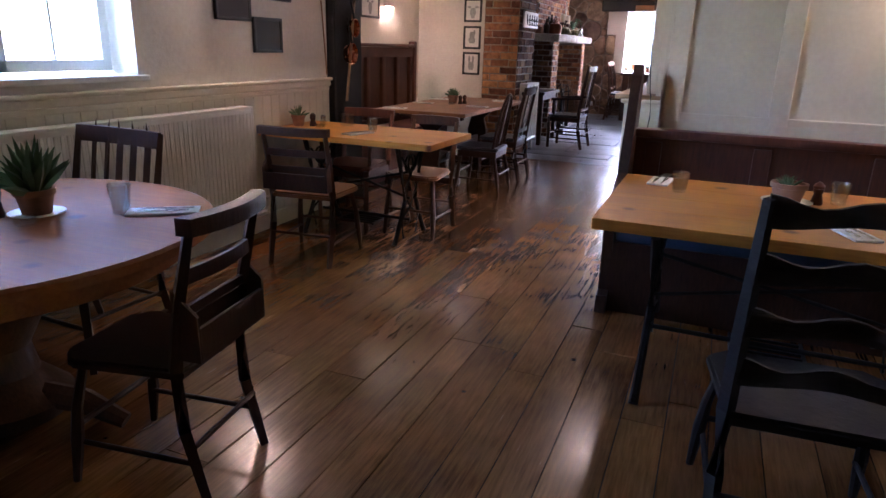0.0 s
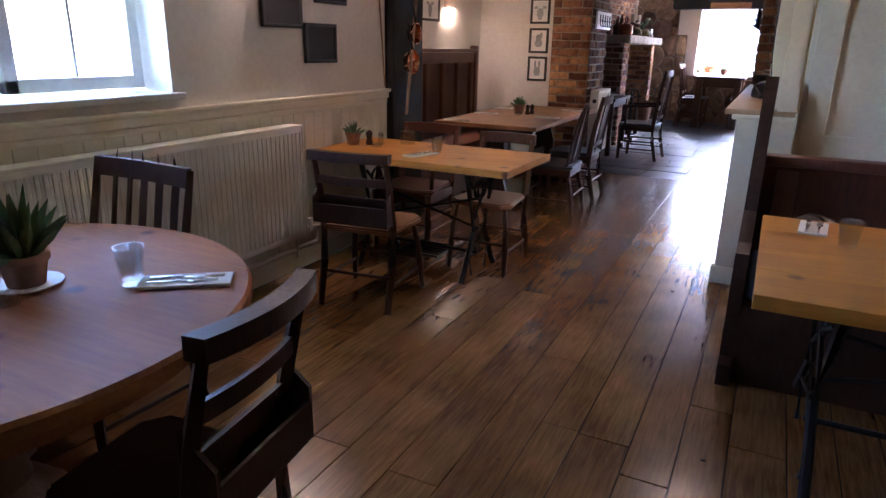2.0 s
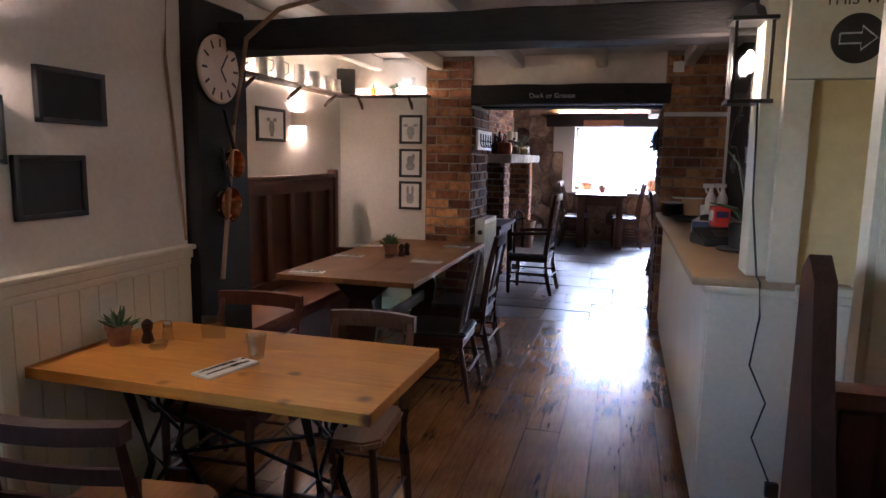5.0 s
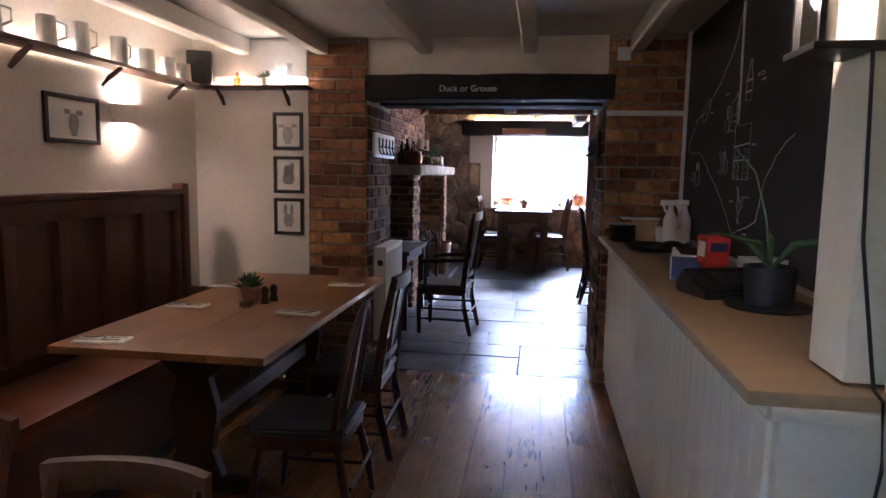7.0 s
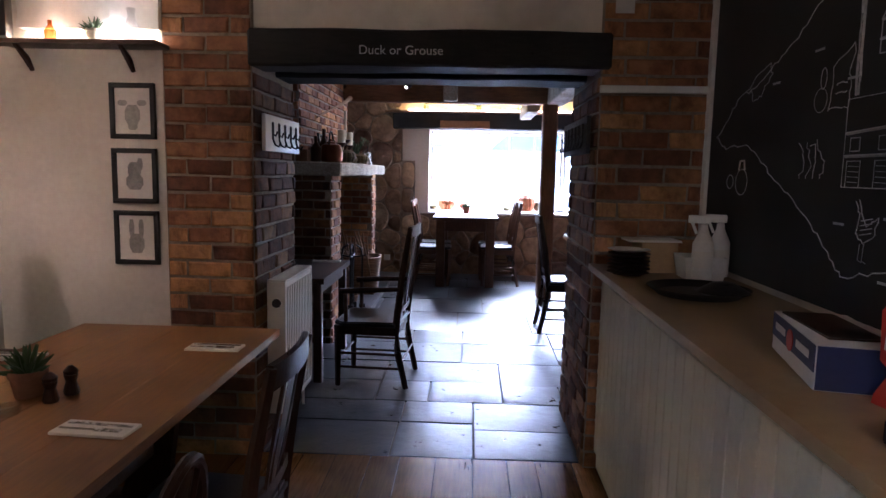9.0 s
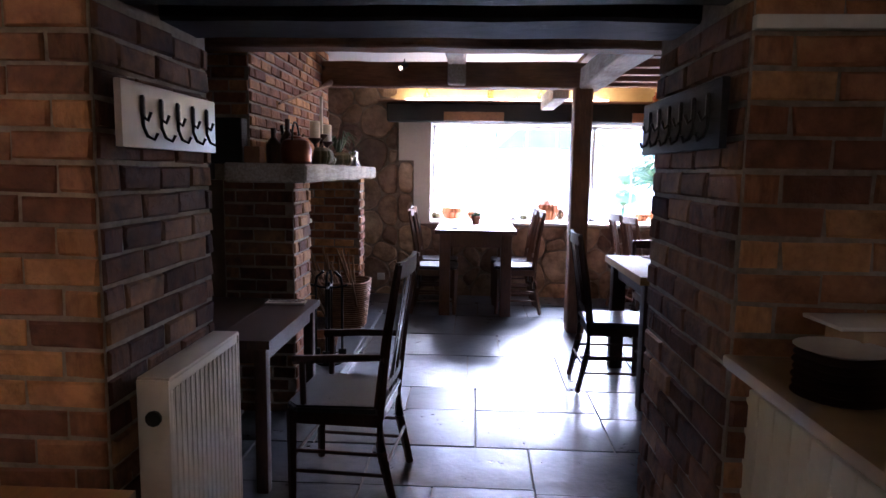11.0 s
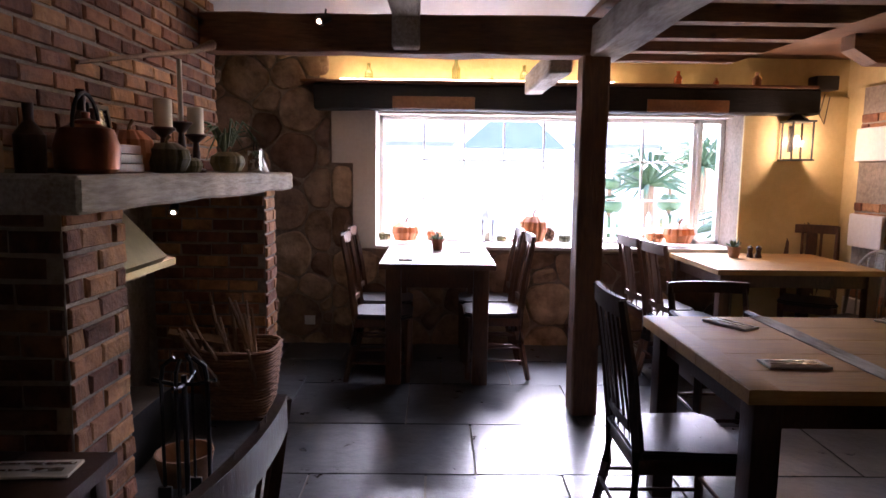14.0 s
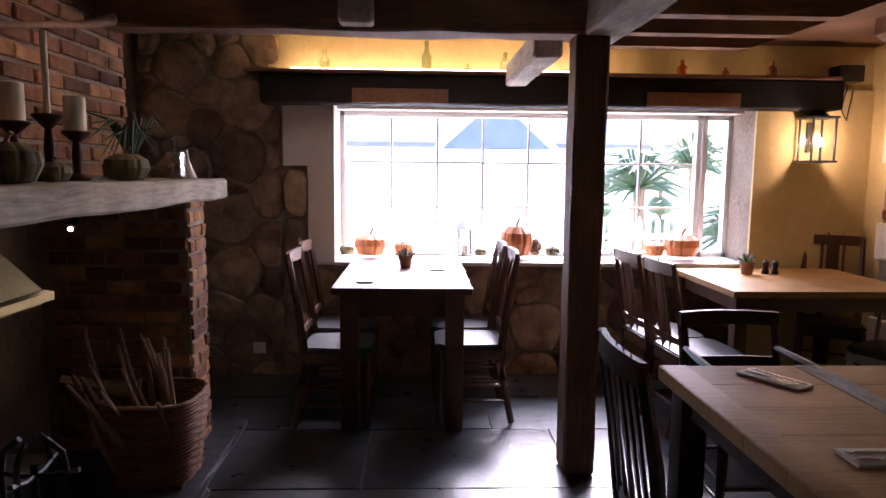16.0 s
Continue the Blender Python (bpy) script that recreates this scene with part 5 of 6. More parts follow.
for x, y in ((-0.27, 7.72), (-0.17, 7.8)):
    s = thing("spray_bottle", "white plastic spray bottle in a caddy", "spray bottle", pose(x, y, CZ + 0.01, 0, 0, 160), "spray bottles")
    part("bottle", turn(B(), [(0.04, 0), (0.043, 0.02), (0.043, 0.15), (0.018, 0.21), (0.015, 0.235)], seg=18), M["paper"], s)
    part("trigger_head", box(B(), (0.02, 0, 0.255), (0.09, 0.03, 0.035), bev=0.008), M["white"], s)
    part("trigger", box(B(), (0.04, 0, 0.22), (0.012, 0.014, 0.06), Matrix.Rotation(0.4, 3, "Y")), M["white"], s)
    part("label", turn(B(), [(0.0437, 0.05), (0.0437, 0.12)], seg=18), M["radiator"], s)
bm = B()
turn(bm, [(0.11, 0), (0.13, 0.1), (0.127, 0.1), (0.107, 0.004)], seg=4)
single("caddy", bm, M["paper"], "white plastic caddy on the counter", "caddy", pose(-0.25, 7.8, CZ, 0, 0, 42))
single("serving_tray", turn(B(), [(0.15, 0), (0.185, 0.03), (0.19, 0.03), (0.15, 0.006)], seg=32), M["black"], "round black serving tray on the counter", "tray", pose(-0.4, 7.38, CZ))
single("cloth", turn(B(), [(0.06, 0), (0.1, 0.015), (0.04, 0.05), (0.01, 0.055)], seg=11), M["leather"], "crumpled black cloth on the tray", "cloth", pose(-0.33, 7.32, CZ + 0.008))
for k in range(6):
    single("side_plate", turn(B(), [(0.06, 0), (0.09, 0.012), (0.095, 0.012), (0.06, 0.004)], seg=24), M["dark"], "brown stacked side plate on the counter", "plate", pose(-0.55 + 0.003 * (k % 2), 7.86, CZ + k * 0.017), "stacked plates")
single("side_plate", turn(B(), [(0.06, 0), (0.09, 0.012), (0.095, 0.012), (0.06, 0.004)], seg=24), M["white"], "white side plate on top of the stack", "plate", pose(-0.55, 7.86, CZ + 0.104), "stacked plates")
cb = thing("leaflet_box", "white and navy cardboard box on the counter", "box", pose(-0.42, 6.43, CZ, 0, 0, -12))
part("carton", box(B(), (0, 0, 0.05), (0.17, 0.36, 0.1), bev=0.003), M["paper"], cb)
part("band", box(B(), (-0.086, 0, 0.068), (0.002, 0.355, 0.058)), M["navy"], cb, "navy printed band")
part("band", box(B(), (0, -0.181, 0.05), (0.165, 0.002, 0.095)), M["navy"], cb, "navy printed end")
part("badge", rod(B(), (-0.087, 0.01, 0.062), (-0.089, 0.01, 0.062), 0.026, seg=18), M["red"], cb)
for y, w in ((0.1, 0.09), (-0.09, 0.1)):
    part("print", box(B(), (-0.0875, y, 0.068), (0.001, w, 0.018)), M["paper"], cb)
part("leaflet", box(B(), (0, 0.02, 0.102), (0.12, 0.28, 0.004), Matrix.Rotation(0.1, 3, "Z")), M["dark"], cb)
tin = thing("collection_tin", "red plastic collecting tin with paper labels", "collecting tin", pose(-0.4, 6.17, CZ, 0, 0, 12))
bm = B()
turn(bm, [(0.07, 0), (0.067, 0.02), (0.042, 0.07)], seg=4)
bmesh.ops.rotate(bm, verts=bm.verts, cent=(0, 0, 0), matrix=Matrix.Rotation(math.pi / 4, 3, "Z"))
part("foot", bm, M["red"], tin, smooth=False)
bm = B()
turn(bm, [(0.045, 0.07), (0.062, 0.09), (0.066, 0.19), (0.06, 0.2)], seg=4)
bmesh.ops.rotate(bm, verts=bm.verts, cent=(0, 0, 0), matrix=Matrix.Rotation(math.pi / 4, 3, "Z"))
part("body", bm, M["red"], tin, smooth=False)
part("label", box(B(), (-0.048, 0, 0.145), (0.002, 0.06, 0.06), Matrix.Rotation(0.05, 3, "Y")), M["paper"], tin, "white paper label")
part("label", box(B(), (0, -0.048, 0.155), (0.07, 0.002, 0.035)), M["navy"], tin, "navy printed label")
cup = thing("leaflet_box", "white box with a red printed flower", "box", pose(-0.2, 6.2, CZ, 0, 0, 8))
part("carton", box(B(), (0, 0, 0.055), (0.15, 0.12, 0.11), bev=0.004), M["paper"], cup)
part("badge", rod(B(), (0.03, -0.061, 0.07), (0.03, -0.063, 0.07), 0.03, seg=16), M["red"], cup)
dv = thing("card_reader", "black card machine with grey screen on counter", "card reader", pose(-0.42, 5.94, CZ, 0, 0, 20))
bm = B()
slab(bm, [(-0.1, 0), (0.1, 0), (0.1, 0.05), (0.06, 0.095), (-0.1, 0.03)], Matrix(((0, 0, 1, -0.13), (1, 0, 0, 0), (0, 1, 0, 0), (0, 0, 0, 1))), 0.26)
bmesh.ops.bevel(bm, geom=list(bm.edges), offset=0.008, segments=2, affect="EDGES")
part("body", bm, M["black"], dv)
part("screen", box(B(), (0.03, -0.02, 0.066), (0.15, 0.075, 0.004), Matrix.Rotation(0.385, 3, "X")), M["pewter"], dv)
crate = thing("cardboard_box", "small brown cardboard box on the counter", "box", pose(-0.4, 7.98, CZ, 0, 0, 4))
part("carton", box(B(), (0, 0, 0.07), (0.17, 0.14, 0.14), bev=0.004), M["card"], crate)
part("lid", box(B(), (-0.02, 0, 0.147), (0.24, 0.15, 0.01), bev=0.003), M["paper"], crate, "white paper sheet on top")
orc = thing("orchid", "leggy orchid in a black pot on the counter", "plant", pose(-0.33, 5.72, CZ))
part("pot", turn(B(), [(0.13, 0), (0.14, 0.012), (0.075, 0.014), (0.085, 0.14), (0.08, 0.14), (0.07, 0.12)], seg=24), M["black"], orc)
for k in range(5):
    a = k * 1.3
    part("leaf", tube(B(), [(0, 0, 0.13), (0.08 * math.cos(a), 0.08 * math.sin(a), 0.22), (0.2 * math.cos(a), 0.2 * math.sin(a), 0.24)], [0.006, 0.011, 0.002], 4), M["leaf"], orc)
part("stem", tube(B(), [(0, 0, 0.12), (-0.02, 0.02, 0.3), (-0.05, 0.06, 0.45), (-0.1, 0.1, 0.52)], 0.004, 5), M["leaf"], orc)


# hook boards
def hook_board(m, material, label, n, l=0.66):
    s = thing("hook_board", label, "coat rack", m)
    part("board", box(B(), (0, 0, 0), (l, 0.022, 0.19), bev=0.004), M[material], s)
    for k in range(n):
        x = -l / 2 + 0.11 + k * (l - 0.2) / max(n - 1, 1)
        bm = B()
        tube(bm, [(x, -0.014, 0.06), (x, -0.015, -0.03), (x + 0.004, -0.025, -0.06), (x + 0.012, -0.042, -0.07), (x + 0.016, -0.05, -0.05)], 0.0055, 6)
        tube(bm, [(x, -0.014, 0.0), (x, -0.03, -0.015), (x, -0.04, 0.01)], 0.005, 6)
        tube(bm, [(x, -0.013, 0.055), (x, -0.013, 0.0)], 0.009, 6)
        part("hook", bm, M["iron"], s)


hook_board(pose(-2.345, 8.585, 1.725, 0, 0, 90), "radiator", "pale painted board with iron coat hooks", 5)
hook_board(pose(-0.685, 8.65, 1.74, 0, 0, -90), "black_wood", "dark board with iron coat hooks", 6, 0.8)
single("light_switch", box(B(), (0, 0, 0), (0.09, 0.01, 0.09), bev=0.003), M["white"], "white wall switch on the brick pier", "switch", pose(-0.55, 8.176, 2.36))

# fireplace
bk = thing("log_basket", "brown wicker basket full of sticks on hearth", "basket", pose(-2.53, 12.4, 0.117))
for k in range(22):
    z, w = k * 0.0196, 0.34 + 0.1 * k / 22
    part("weave", tube(B(), [(w / 2 * math.copysign(abs(math.cos(j * math.tau / 32)) ** 0.6, math.cos(j * math.tau / 32)) + 0.006 * ((k + j) % 2), w / 2 * math.copysign(abs(math.sin(j * math.tau / 32)) ** 0.6, math.sin(j * math.tau / 32)) + 0.006 * ((k + j) % 2), z + 0.012) for j in range(33)], 0.0125, 6), M["wicker"], bk)
part("base", box(B(), (0, 0, 0.012), (0.34, 0.34, 0.02)), M["wicker"], bk)
rg = random.Random(4)
for k in range(24):
    x, y = rg.uniform(-0.15, 0.15), rg.uniform(-0.15, 0.15)
    l = rg.uniform(0.45, 0.72)
    tx, ty = x * 1.3 - 0.12 + rg.uniform(-0.16, 0.1), y * 1.3 - rg.uniform(-0.05, 0.22)
    st1 = tube(B(), [(x, y, 0.05), ((x + tx) / 2 + rg.uniform(-0.02, 0.02), (y + ty) / 2, l / 2), (tx, ty, l)], [rg.uniform(0.012, 0.024)] * 2 + [0.009], 6)
    single("stick", st1, M["stick"], "dry firewood stick in the basket", "firewood", pose(-2.53, 12.4, 0.117), "sticks in the basket")
for k in range(3):
    single("split_log", tube(B(), [(-0.12, 0.05 * k, 0.44), (-0.42, -0.08 + 0.05 * k, 0.52 - 0.03 * k)], [0.035, 0.03], 5), M["stick"], "split log leaning over the basket rim", "firewood", pose(-2.53, 12.4, 0.117), "split logs")
fi = thing("fire_irons", "black iron companion stand with fire tools", "fire irons", pose(-2.42, 11.2, 0.116))
part("stem", rod(B(), (0, 0, 0.0), (0, 0, 0.62), 0.012), M["iron"], fi)
part("base", turn(B(), [(0.1, 0), (0.1, 0.012), (0.03, 0.03)], seg=20), M["iron"], fi)
part("cross_arm", tube(B(), [(-0.14, 0.0, 0.6), (-0.05, 0, 0.58), (0.05, 0, 0.58), (0.14, 0, 0.6)], 0.009, 6), M["iron"], fi)
part("cross_arm", tube(B(), [(0, -0.12, 0.6), (0, -0.05, 0.58), (0, 0.05, 0.58), (0, 0.12, 0.6)], 0.009, 6), M["iron"], fi)
for x, y in ((-0.1, 0), (0.1, 0), (0, -0.09), (0, 0.09)):
    bm = B()
    tube(bm, [(x, y, 0.05), (x, y, 0.6), (x * 0.9, y * 0.9, 0.66), (x * 0.4, y * 0.4, 0.7)], 0.01, 6)
    box(bm, (x, y, 0.06), (0.06, 0.02, 0.1), bev=0.005)
    part("tool", bm, M["iron"], fi)
hd = thing("fire_hood", "tarnished metal canopy over the hearth", "fire hood", pose(-2.95, 11.45, 0))
bm = B()
rings = []
for x0, y0, x1, y1, z in ((-0.27, -0.55, 0.23, 0.45, 1.12), (-0.27, -0.55, 0.23, 0.45, 1.155), (-0.28, -0.5, 0.2, 0.42, 1.165), (-0.29, -0.3, -0.05, 0.3, 1.49)):
    rings.append([bm.verts.new(p) for p in ((x0, y0, z), (x1, y0, z), (x1, y1, z), (x0, y1, z))])
for u, v in zip(rings, rings[1:]):
    for k in range(4):
        bm.faces.new((u[k], u[(k + 1) % 4], v[(k + 1) % 4], v[k]))
bm.faces.new(rings[-1])
part("canopy", bm, M["hood"], hd, "sloping tarnished metal canopy", smooth=False)
part("back_plate", box(B(), (-0.22, 0.0, 0.7), (0.04, 0.8, 0.9), bev=0.005), M["iron"], hd)
single("fire_grate", box(B(), (0, 0, 0.15), (0.4, 0.6, 0.3), bev=0.03), M["iron"], "black iron grate inside the fireplace", "grate", pose(-3.0, 11.7, 0.116))
single("trug", turn(B(), [(0.11, 0), (0.14, 0.14), (0.13, 0.14), (0.1, 0.01)], seg=20), M["wicker"], "small round wicker basket on the hearth", "basket", pose(-2.55, 11.5, 0.116))

# mantel things
MZ = 1.607


def candle(y, h, sh_, x=-2.58, r=0.04):
    s = thing("candlestick", "ivory candle on a dark turned holder", "candle", pose(x, y, MZ), "candles on the mantel")
    part("holder", turn(B(), [(0.045, 0), (0.05, 0.012), (0.015, 0.03), (0.02, sh_ * 0.5), (0.013, sh_ * 0.8), (0.055, sh_), (0.05, sh_ + 0.006)], seg=18), M["dark"], s)
    part("candle", turn(B(), [(r, sh_ + 0.006), (r, sh_ + h), (r * 0.8, sh_ + h + 0.003)], seg=18), M["wax"], s)


candle(11.47, 0.13, 0.2)
candle(11.87, 0.14, 0.19)
candle(11.68, 0.3, 0.24, r=0.012)


def gourd(m, r, label, material, h=0.8, lobes=10):
    s = thing("pumpkin", label, "pumpkin", m)
    part("fruit", turn(B(), [(r * 0.3, 0.0), (r * 0.75, r * 0.1 * h), (r, r * 0.75 * h), (r * 0.92, r * 1.25 * h), (r * 0.5, r * 1.6 * h), (r * 0.12, r * 1.55 * h)], seg=40, lobes=lobes, depth=0.1), M[material], s)
    part("stalk", tube(B(), [(0, 0, r * 1.5 * h), (r * 0.05, 0, r * 1.8 * h), (r * 0.2, 0, r * 2.0 * h)], [r * 0.1, r * 0.07, r * 0.08], 6), M["stick"], s)


gourd(pose(-2.5, 11.3, MZ), 0.1, "dark green gourd on the mantel", "gourd")
gourd(pose(-2.62, 11.22, MZ), 0.1, "orange gourd on the mantel", "pumpkin", 1.1)
gourd(pose(-2.5, 12.12, MZ), 0.095, "striped gourd on the mantel", "gourd", 0.75)
gourd(pose(-2.48, 11.52, MZ), 0.055, "small dark gourd on the mantel", "gourd")
for k, (y, h, mt) in enumerate(((10.55, 0.22, "dark"), (10.86, 0.3, "dark"), (10.95, 0.24, "mahog"))):
    single("bottle", turn(B(), [(0.045, 0), (0.047, h * 0.55), (0.015, h * 0.75), (0.017, h)], seg=18), M[mt], "dark brown bottle on the mantel", "bottle", pose(-2.62, y, MZ), "bottles on the mantel")
kettle = thing("kettle", "dark old copper kettle with a hoop handle", "kettle", pose(-2.52, 10.7, MZ))
part("body", turn(B(), [(0.085, 0), (0.1, 0.015), (0.105, 0.09), (0.085, 0.15), (0.045, 0.165), (0.045, 0.175), (0.012, 0.185), (0.014, 0.205)], seg=24), M["kettle"], kettle)
part("spout", tube(B(), [(0.02, 0.09, 0.07), (0.02, 0.13, 0.1), (0.02, 0.16, 0.16)], [0.018, 0.014, 0.011]), M["kettle"], kettle)
part("handle", tube(B(), [(0, -0.085 * math.cos(math.pi * k / 10), 0.15 + 0.12 * math.sin(math.pi * k / 10)) for k in range(11)], 0.007, 6), M["iron"], kettle)
for k in range(3):
    single("book", box(B(), (0, 0, 0.018), (0.15, 0.22, 0.036), bev=0.004), M["tan" if k != 1 else "mahog"], "old red-brown book stacked on mantel", "book", pose(-2.6, 11.02, MZ + 0.037 * k, 0, 0, 4 * k - 4), "stacked books")
picture(pose(-2.72, 11.2, MZ + 0.14, -8, 0, 90), 0.16, 0.28, "small gilt mirror leaning on the bricks", inner="steel", rim=0.02)
picture(pose(-2.66, 11.12, MZ + 0.085, -8, 0, 90), 0.12, 0.17, "small dark picture leaning on the mantel", inner="paper", rim=0.02)
ap = thing("air_plant", "long trailing grey-green plant in a pot", "plant", pose(-2.58, 12.35, MZ))
part("pot", turn(B(), [(0.05, 0), (0.07, 0.1), (0.06, 0.1)], seg=18), M["dark"], ap)
rg = random.Random(8)
for k in range(30):
    a, l = k * 2.4, rg.uniform(0.2, 0.42)
    d = Vector((math.cos(a) * 0.6, math.sin(a), 0))
    part("leaf", tube(B(), [Vector((0, 0, 0.09)), d * l * 0.4 + Vector((0, 0, 0.12 + l * 0.45)), d * l * 0.9 + Vector((0, 0, 0.08 + l * rg.uniform(-0.1, 0.7)))], [0.008, 0.007, 0.001], 4), M["leaf"], ap)
lb = thing("tin_lantern", "small square tin lantern with wire handle", "lantern", pose(-2.52, 12.75, MZ))
part("case", box(B(), (0, 0, 0.07), (0.08, 0.08, 0.14), bev=0.005), M["steel"], lb)
part("handle", tube(B(), [(0, -0.04 + 0.08 * k / 8, 0.14 + 0.09 * math.sin(math.pi * k / 8)) for k in range(9)], 0.003, 5), M["iron"], lb)
single("tin_funnel", turn(B(), [(0.06, 0), (0.02, 0.1), (0.012, 0.16)], seg=16), M["pewter"], "small pewter funnel on the mantel end", "funnel", pose(-2.55, 12.98, MZ))
single("block", box(B(), (0, 0, 0.05), (0.1, 0.1, 0.1), bev=0.008), M["clay"], "small clay block on the mantel end", "ornament", pose(-2.7, 10.42, MZ))
single("hunting_horn", tube(B(), [(-2.73, 11.05, 2.03), (-2.72, 11.6, 2.15), (-2.7, 12.2, 2.28), (-2.66, 12.5, 2.38)], [0.008, 0.011, 0.016, 0.035], 12), M["stick"], "long horn hung on the chimney bricks", "horn")

# window wall things
for y0, x0, h, mt in ((14.05, -1.91, 0.15, "bottle"), (14.05, -1.18, 0.22, "bottle"), (14.05, -0.88, 0.06, "bottle"), (14.05, -0.61, 0.15, "bottle"), (14.0, 0.67, 0.11, "amber"), (14.0, 0.99, 0.06, "amber"), (14.0, 1.33, 0.11, "clay")):
    r = 0.035 if h > 0.1 else 0.022
    single("bottle", turn(B(), [(r, 0), (r * 1.04, h * 0.5), (r * 0.4, h * 0.72), (r * 0.45, h)], seg=16), M[mt], "old glass bottle on the window shelf", "bottle", pose(x0, y0 - 0.03, 2.369), "bottles on the shelf")
for x in (-1.365, 0.745):
    single("name_board", box(B(), (0, 0, 0), (0.68, 0.016, 0.1), bev=0.003), M["seatwood"], "plain varnished wooden board on the beam", "board", pose(x, 13.913, 2.19), "boards on the beam")
SZ = 1.001
gourd(pose(-1.61, 14.3, SZ), 0.13, "orange pumpkin on the window sill", "pumpkin")
gourd(pose(-1.35, 14.33, SZ), 0.075, "small yellow squash on the window sill", "pumpkin", 0.9)
gourd(pose(-0.46, 14.28, SZ), 0.13, "large pale orange pumpkin on the sill", "pumpkin", 1.15)
gourd(pose(0.87, 14.3, SZ), 0.14, "large orange pumpkin on the sill", "pumpkin")
gourd(pose(0.68, 14.38, SZ), 0.085, "small orange squash on the sill", "pumpkin")
gourd(pose(-1.8, 14.36, SZ), 0.06, "small green gourd on the sill", "gourd")
gourd(pose(-0.16, 14.33, SZ), 0.06, "small green gourd on the sill", "gourd")
gourd(pose(-0.74, 14.3, SZ), 0.05, "small dark gourd on the sill", "gourd")
pc = thing("pine_cone", "large open pine cone on the sill", "pine cone", pose(-0.31, 14.28, SZ))
for k in range(40):
    a, f = k * 2.4, k / 40
    r = 0.055 * math.sin(math.pi * (0.15 + 0.8 * f))
    part("scale", rod(B(), (0, 0, 0.01 + f * 0.11), (r * math.cos(a), r * math.sin(a), 0.02 + f * 0.12), 0.004, 0.011, 5), M["stick"], pc)
gl = thing("candle_lantern", "tall grey candle lantern on the sill", "lantern", pose(-0.87, 14.28, SZ))
bm = B()
for a in (-1, 1):
    for b in (-1, 1):
        box(bm, (a * 0.045, b * 0.045, 0.11), (0.01, 0.01, 0.2))
box(bm, (0, 0, 0.008), (0.11, 0.11, 0.016))
part("cage", bm, M["pewter"], gl, smooth=False)
part("roof", turn(B(), [(0.085, 0.21), (0.05, 0.25), (0.012, 0.29)], seg=4), M["pewter"], gl)
part("candle", turn(B(), [(0.03, 0.016), (0.03, 0.09)], seg=14), M["wax"], gl)
single("storm_jar", turn(B(), [(0.045, 0), (0.05, 0.02), (0.05, 0.09), (0.035, 0.12)], seg=18), M["tumbler"], "clear glass jar on the sill", "jar", pose(-1.0, 14.35, SZ))
single("socket", box(B(), (0, 0, 0), (0.09, 0.02, 0.08), bev=0.003), M["white"], "white wall socket on the stone wall", "socket", pose(-2.44, 14.08, 0.31))
spk = thing("loudspeaker", "black wall loudspeaker under the boards", "speaker", pose(1.92, 14.02, 2.4))
part("cabinet", box(B(), (0, 0, 0), (0.19, 0.14, 0.12), bev=0.012), M["black"], spk)
part("cable", tube(B(), [(0.05, 0.05, -0.08), (0.02, 0.06, -0.25), (0.07, 0.065, -0.33), (0.1, 0.06, -0.1)], 0.004, 5), M["black"], spk)

# ---- outside ----
setting("ground", [(-250, 14.62, -0.25, 250, 300, -0.2)], M["gravel"], "pale gravel yard outside", "ground")
setting("ground_around", [(-250, -250, -0.3, 250, 14.62, -0.25)], M["grass"], "grass around the house", "ground")
fence = thing("fence", "white picket fence across the yard", "fence", pose(0, 19.5, -0.2))
for k in range(90):
    x = -7 + k * 0.15
    bm = B()
    slab(bm, [(-0.04, 0), (0.04, 0), (0.04, 1.1), (0, 1.18), (-0.04, 1.1)], Matrix(((1, 0, 0, x), (0, 0, 1, 0), (0, 1, 0, 0), (0, 0, 0, 1))), 0.025)
    part("picket", bm, M["white"], fence, smooth=False)
for z in (0.3, 0.85):
    part("rail", box(B(), (-0.3, 0.04, z), (13.6, 0.04, 0.09)), M["white"], fence)
for x in (-6, -3.5, -1, 1.5, 4):
    s = thing("garden_bench", "weathered wooden picnic bench outside", "bench", pose(x, 17.6, -0.2), "picnic benches")
    part("seat", box(B(), (0, 0, 0.72), (1.3, 0.6, 0.05)), M["wood_out"], s)
    for a in (-0.5, 0.5):
        part("leg", box(B(), (a, 0, 0.35), (0.08, 0.7, 0.7)), M["wood_out"], s)
    for b in (-0.55, 0.55):
        part("plank_seat", box(B(), (0, b, 0.42), (1.3, 0.22, 0.04)), M["wood_out"], s)
ho = thing("house", "white cottage with slate roof and blue gable", "house", pose(0.2, 33, -0.2))
part("wall", box(B(), (0, 2.5, 1.5), (15, 5, 3.0)), M["render"], ho)
bm = B()
slab(bm, [(-0.4, 2.9), (2.5, 5.2), (5.4, 2.9), (5.4, 2.75), (-0.4, 2.75)], Matrix(((0, 0, 1, -7.7), (1, 0, 0, 0), (0, 1, 0, 0), (0, 0, 0, 1))), 15.4)
part("roof", bm, M["roof"], ho, smooth=False)
bm = B()
slab(bm, [(-2.0, 2.7), (2.0, 2.7), (0, 4.5)], Matrix(((1, 0, 0, 1.2), (0, 0, 1, -0.9), (0, 1, 0, 0), (0, 0, 0, 1))), 0.9)
part("gable", bm, M["teal"], ho, "blue painted gable", smooth=False)
for s in (-1, 1):
    part("barge_board", box(B(), (1.2 + s * 1.05, -0.95, 3.6), (2.8, 0.12, 0.22), Matrix.Rotation(s * 0.733, 3, "Y")), M["white"], ho)
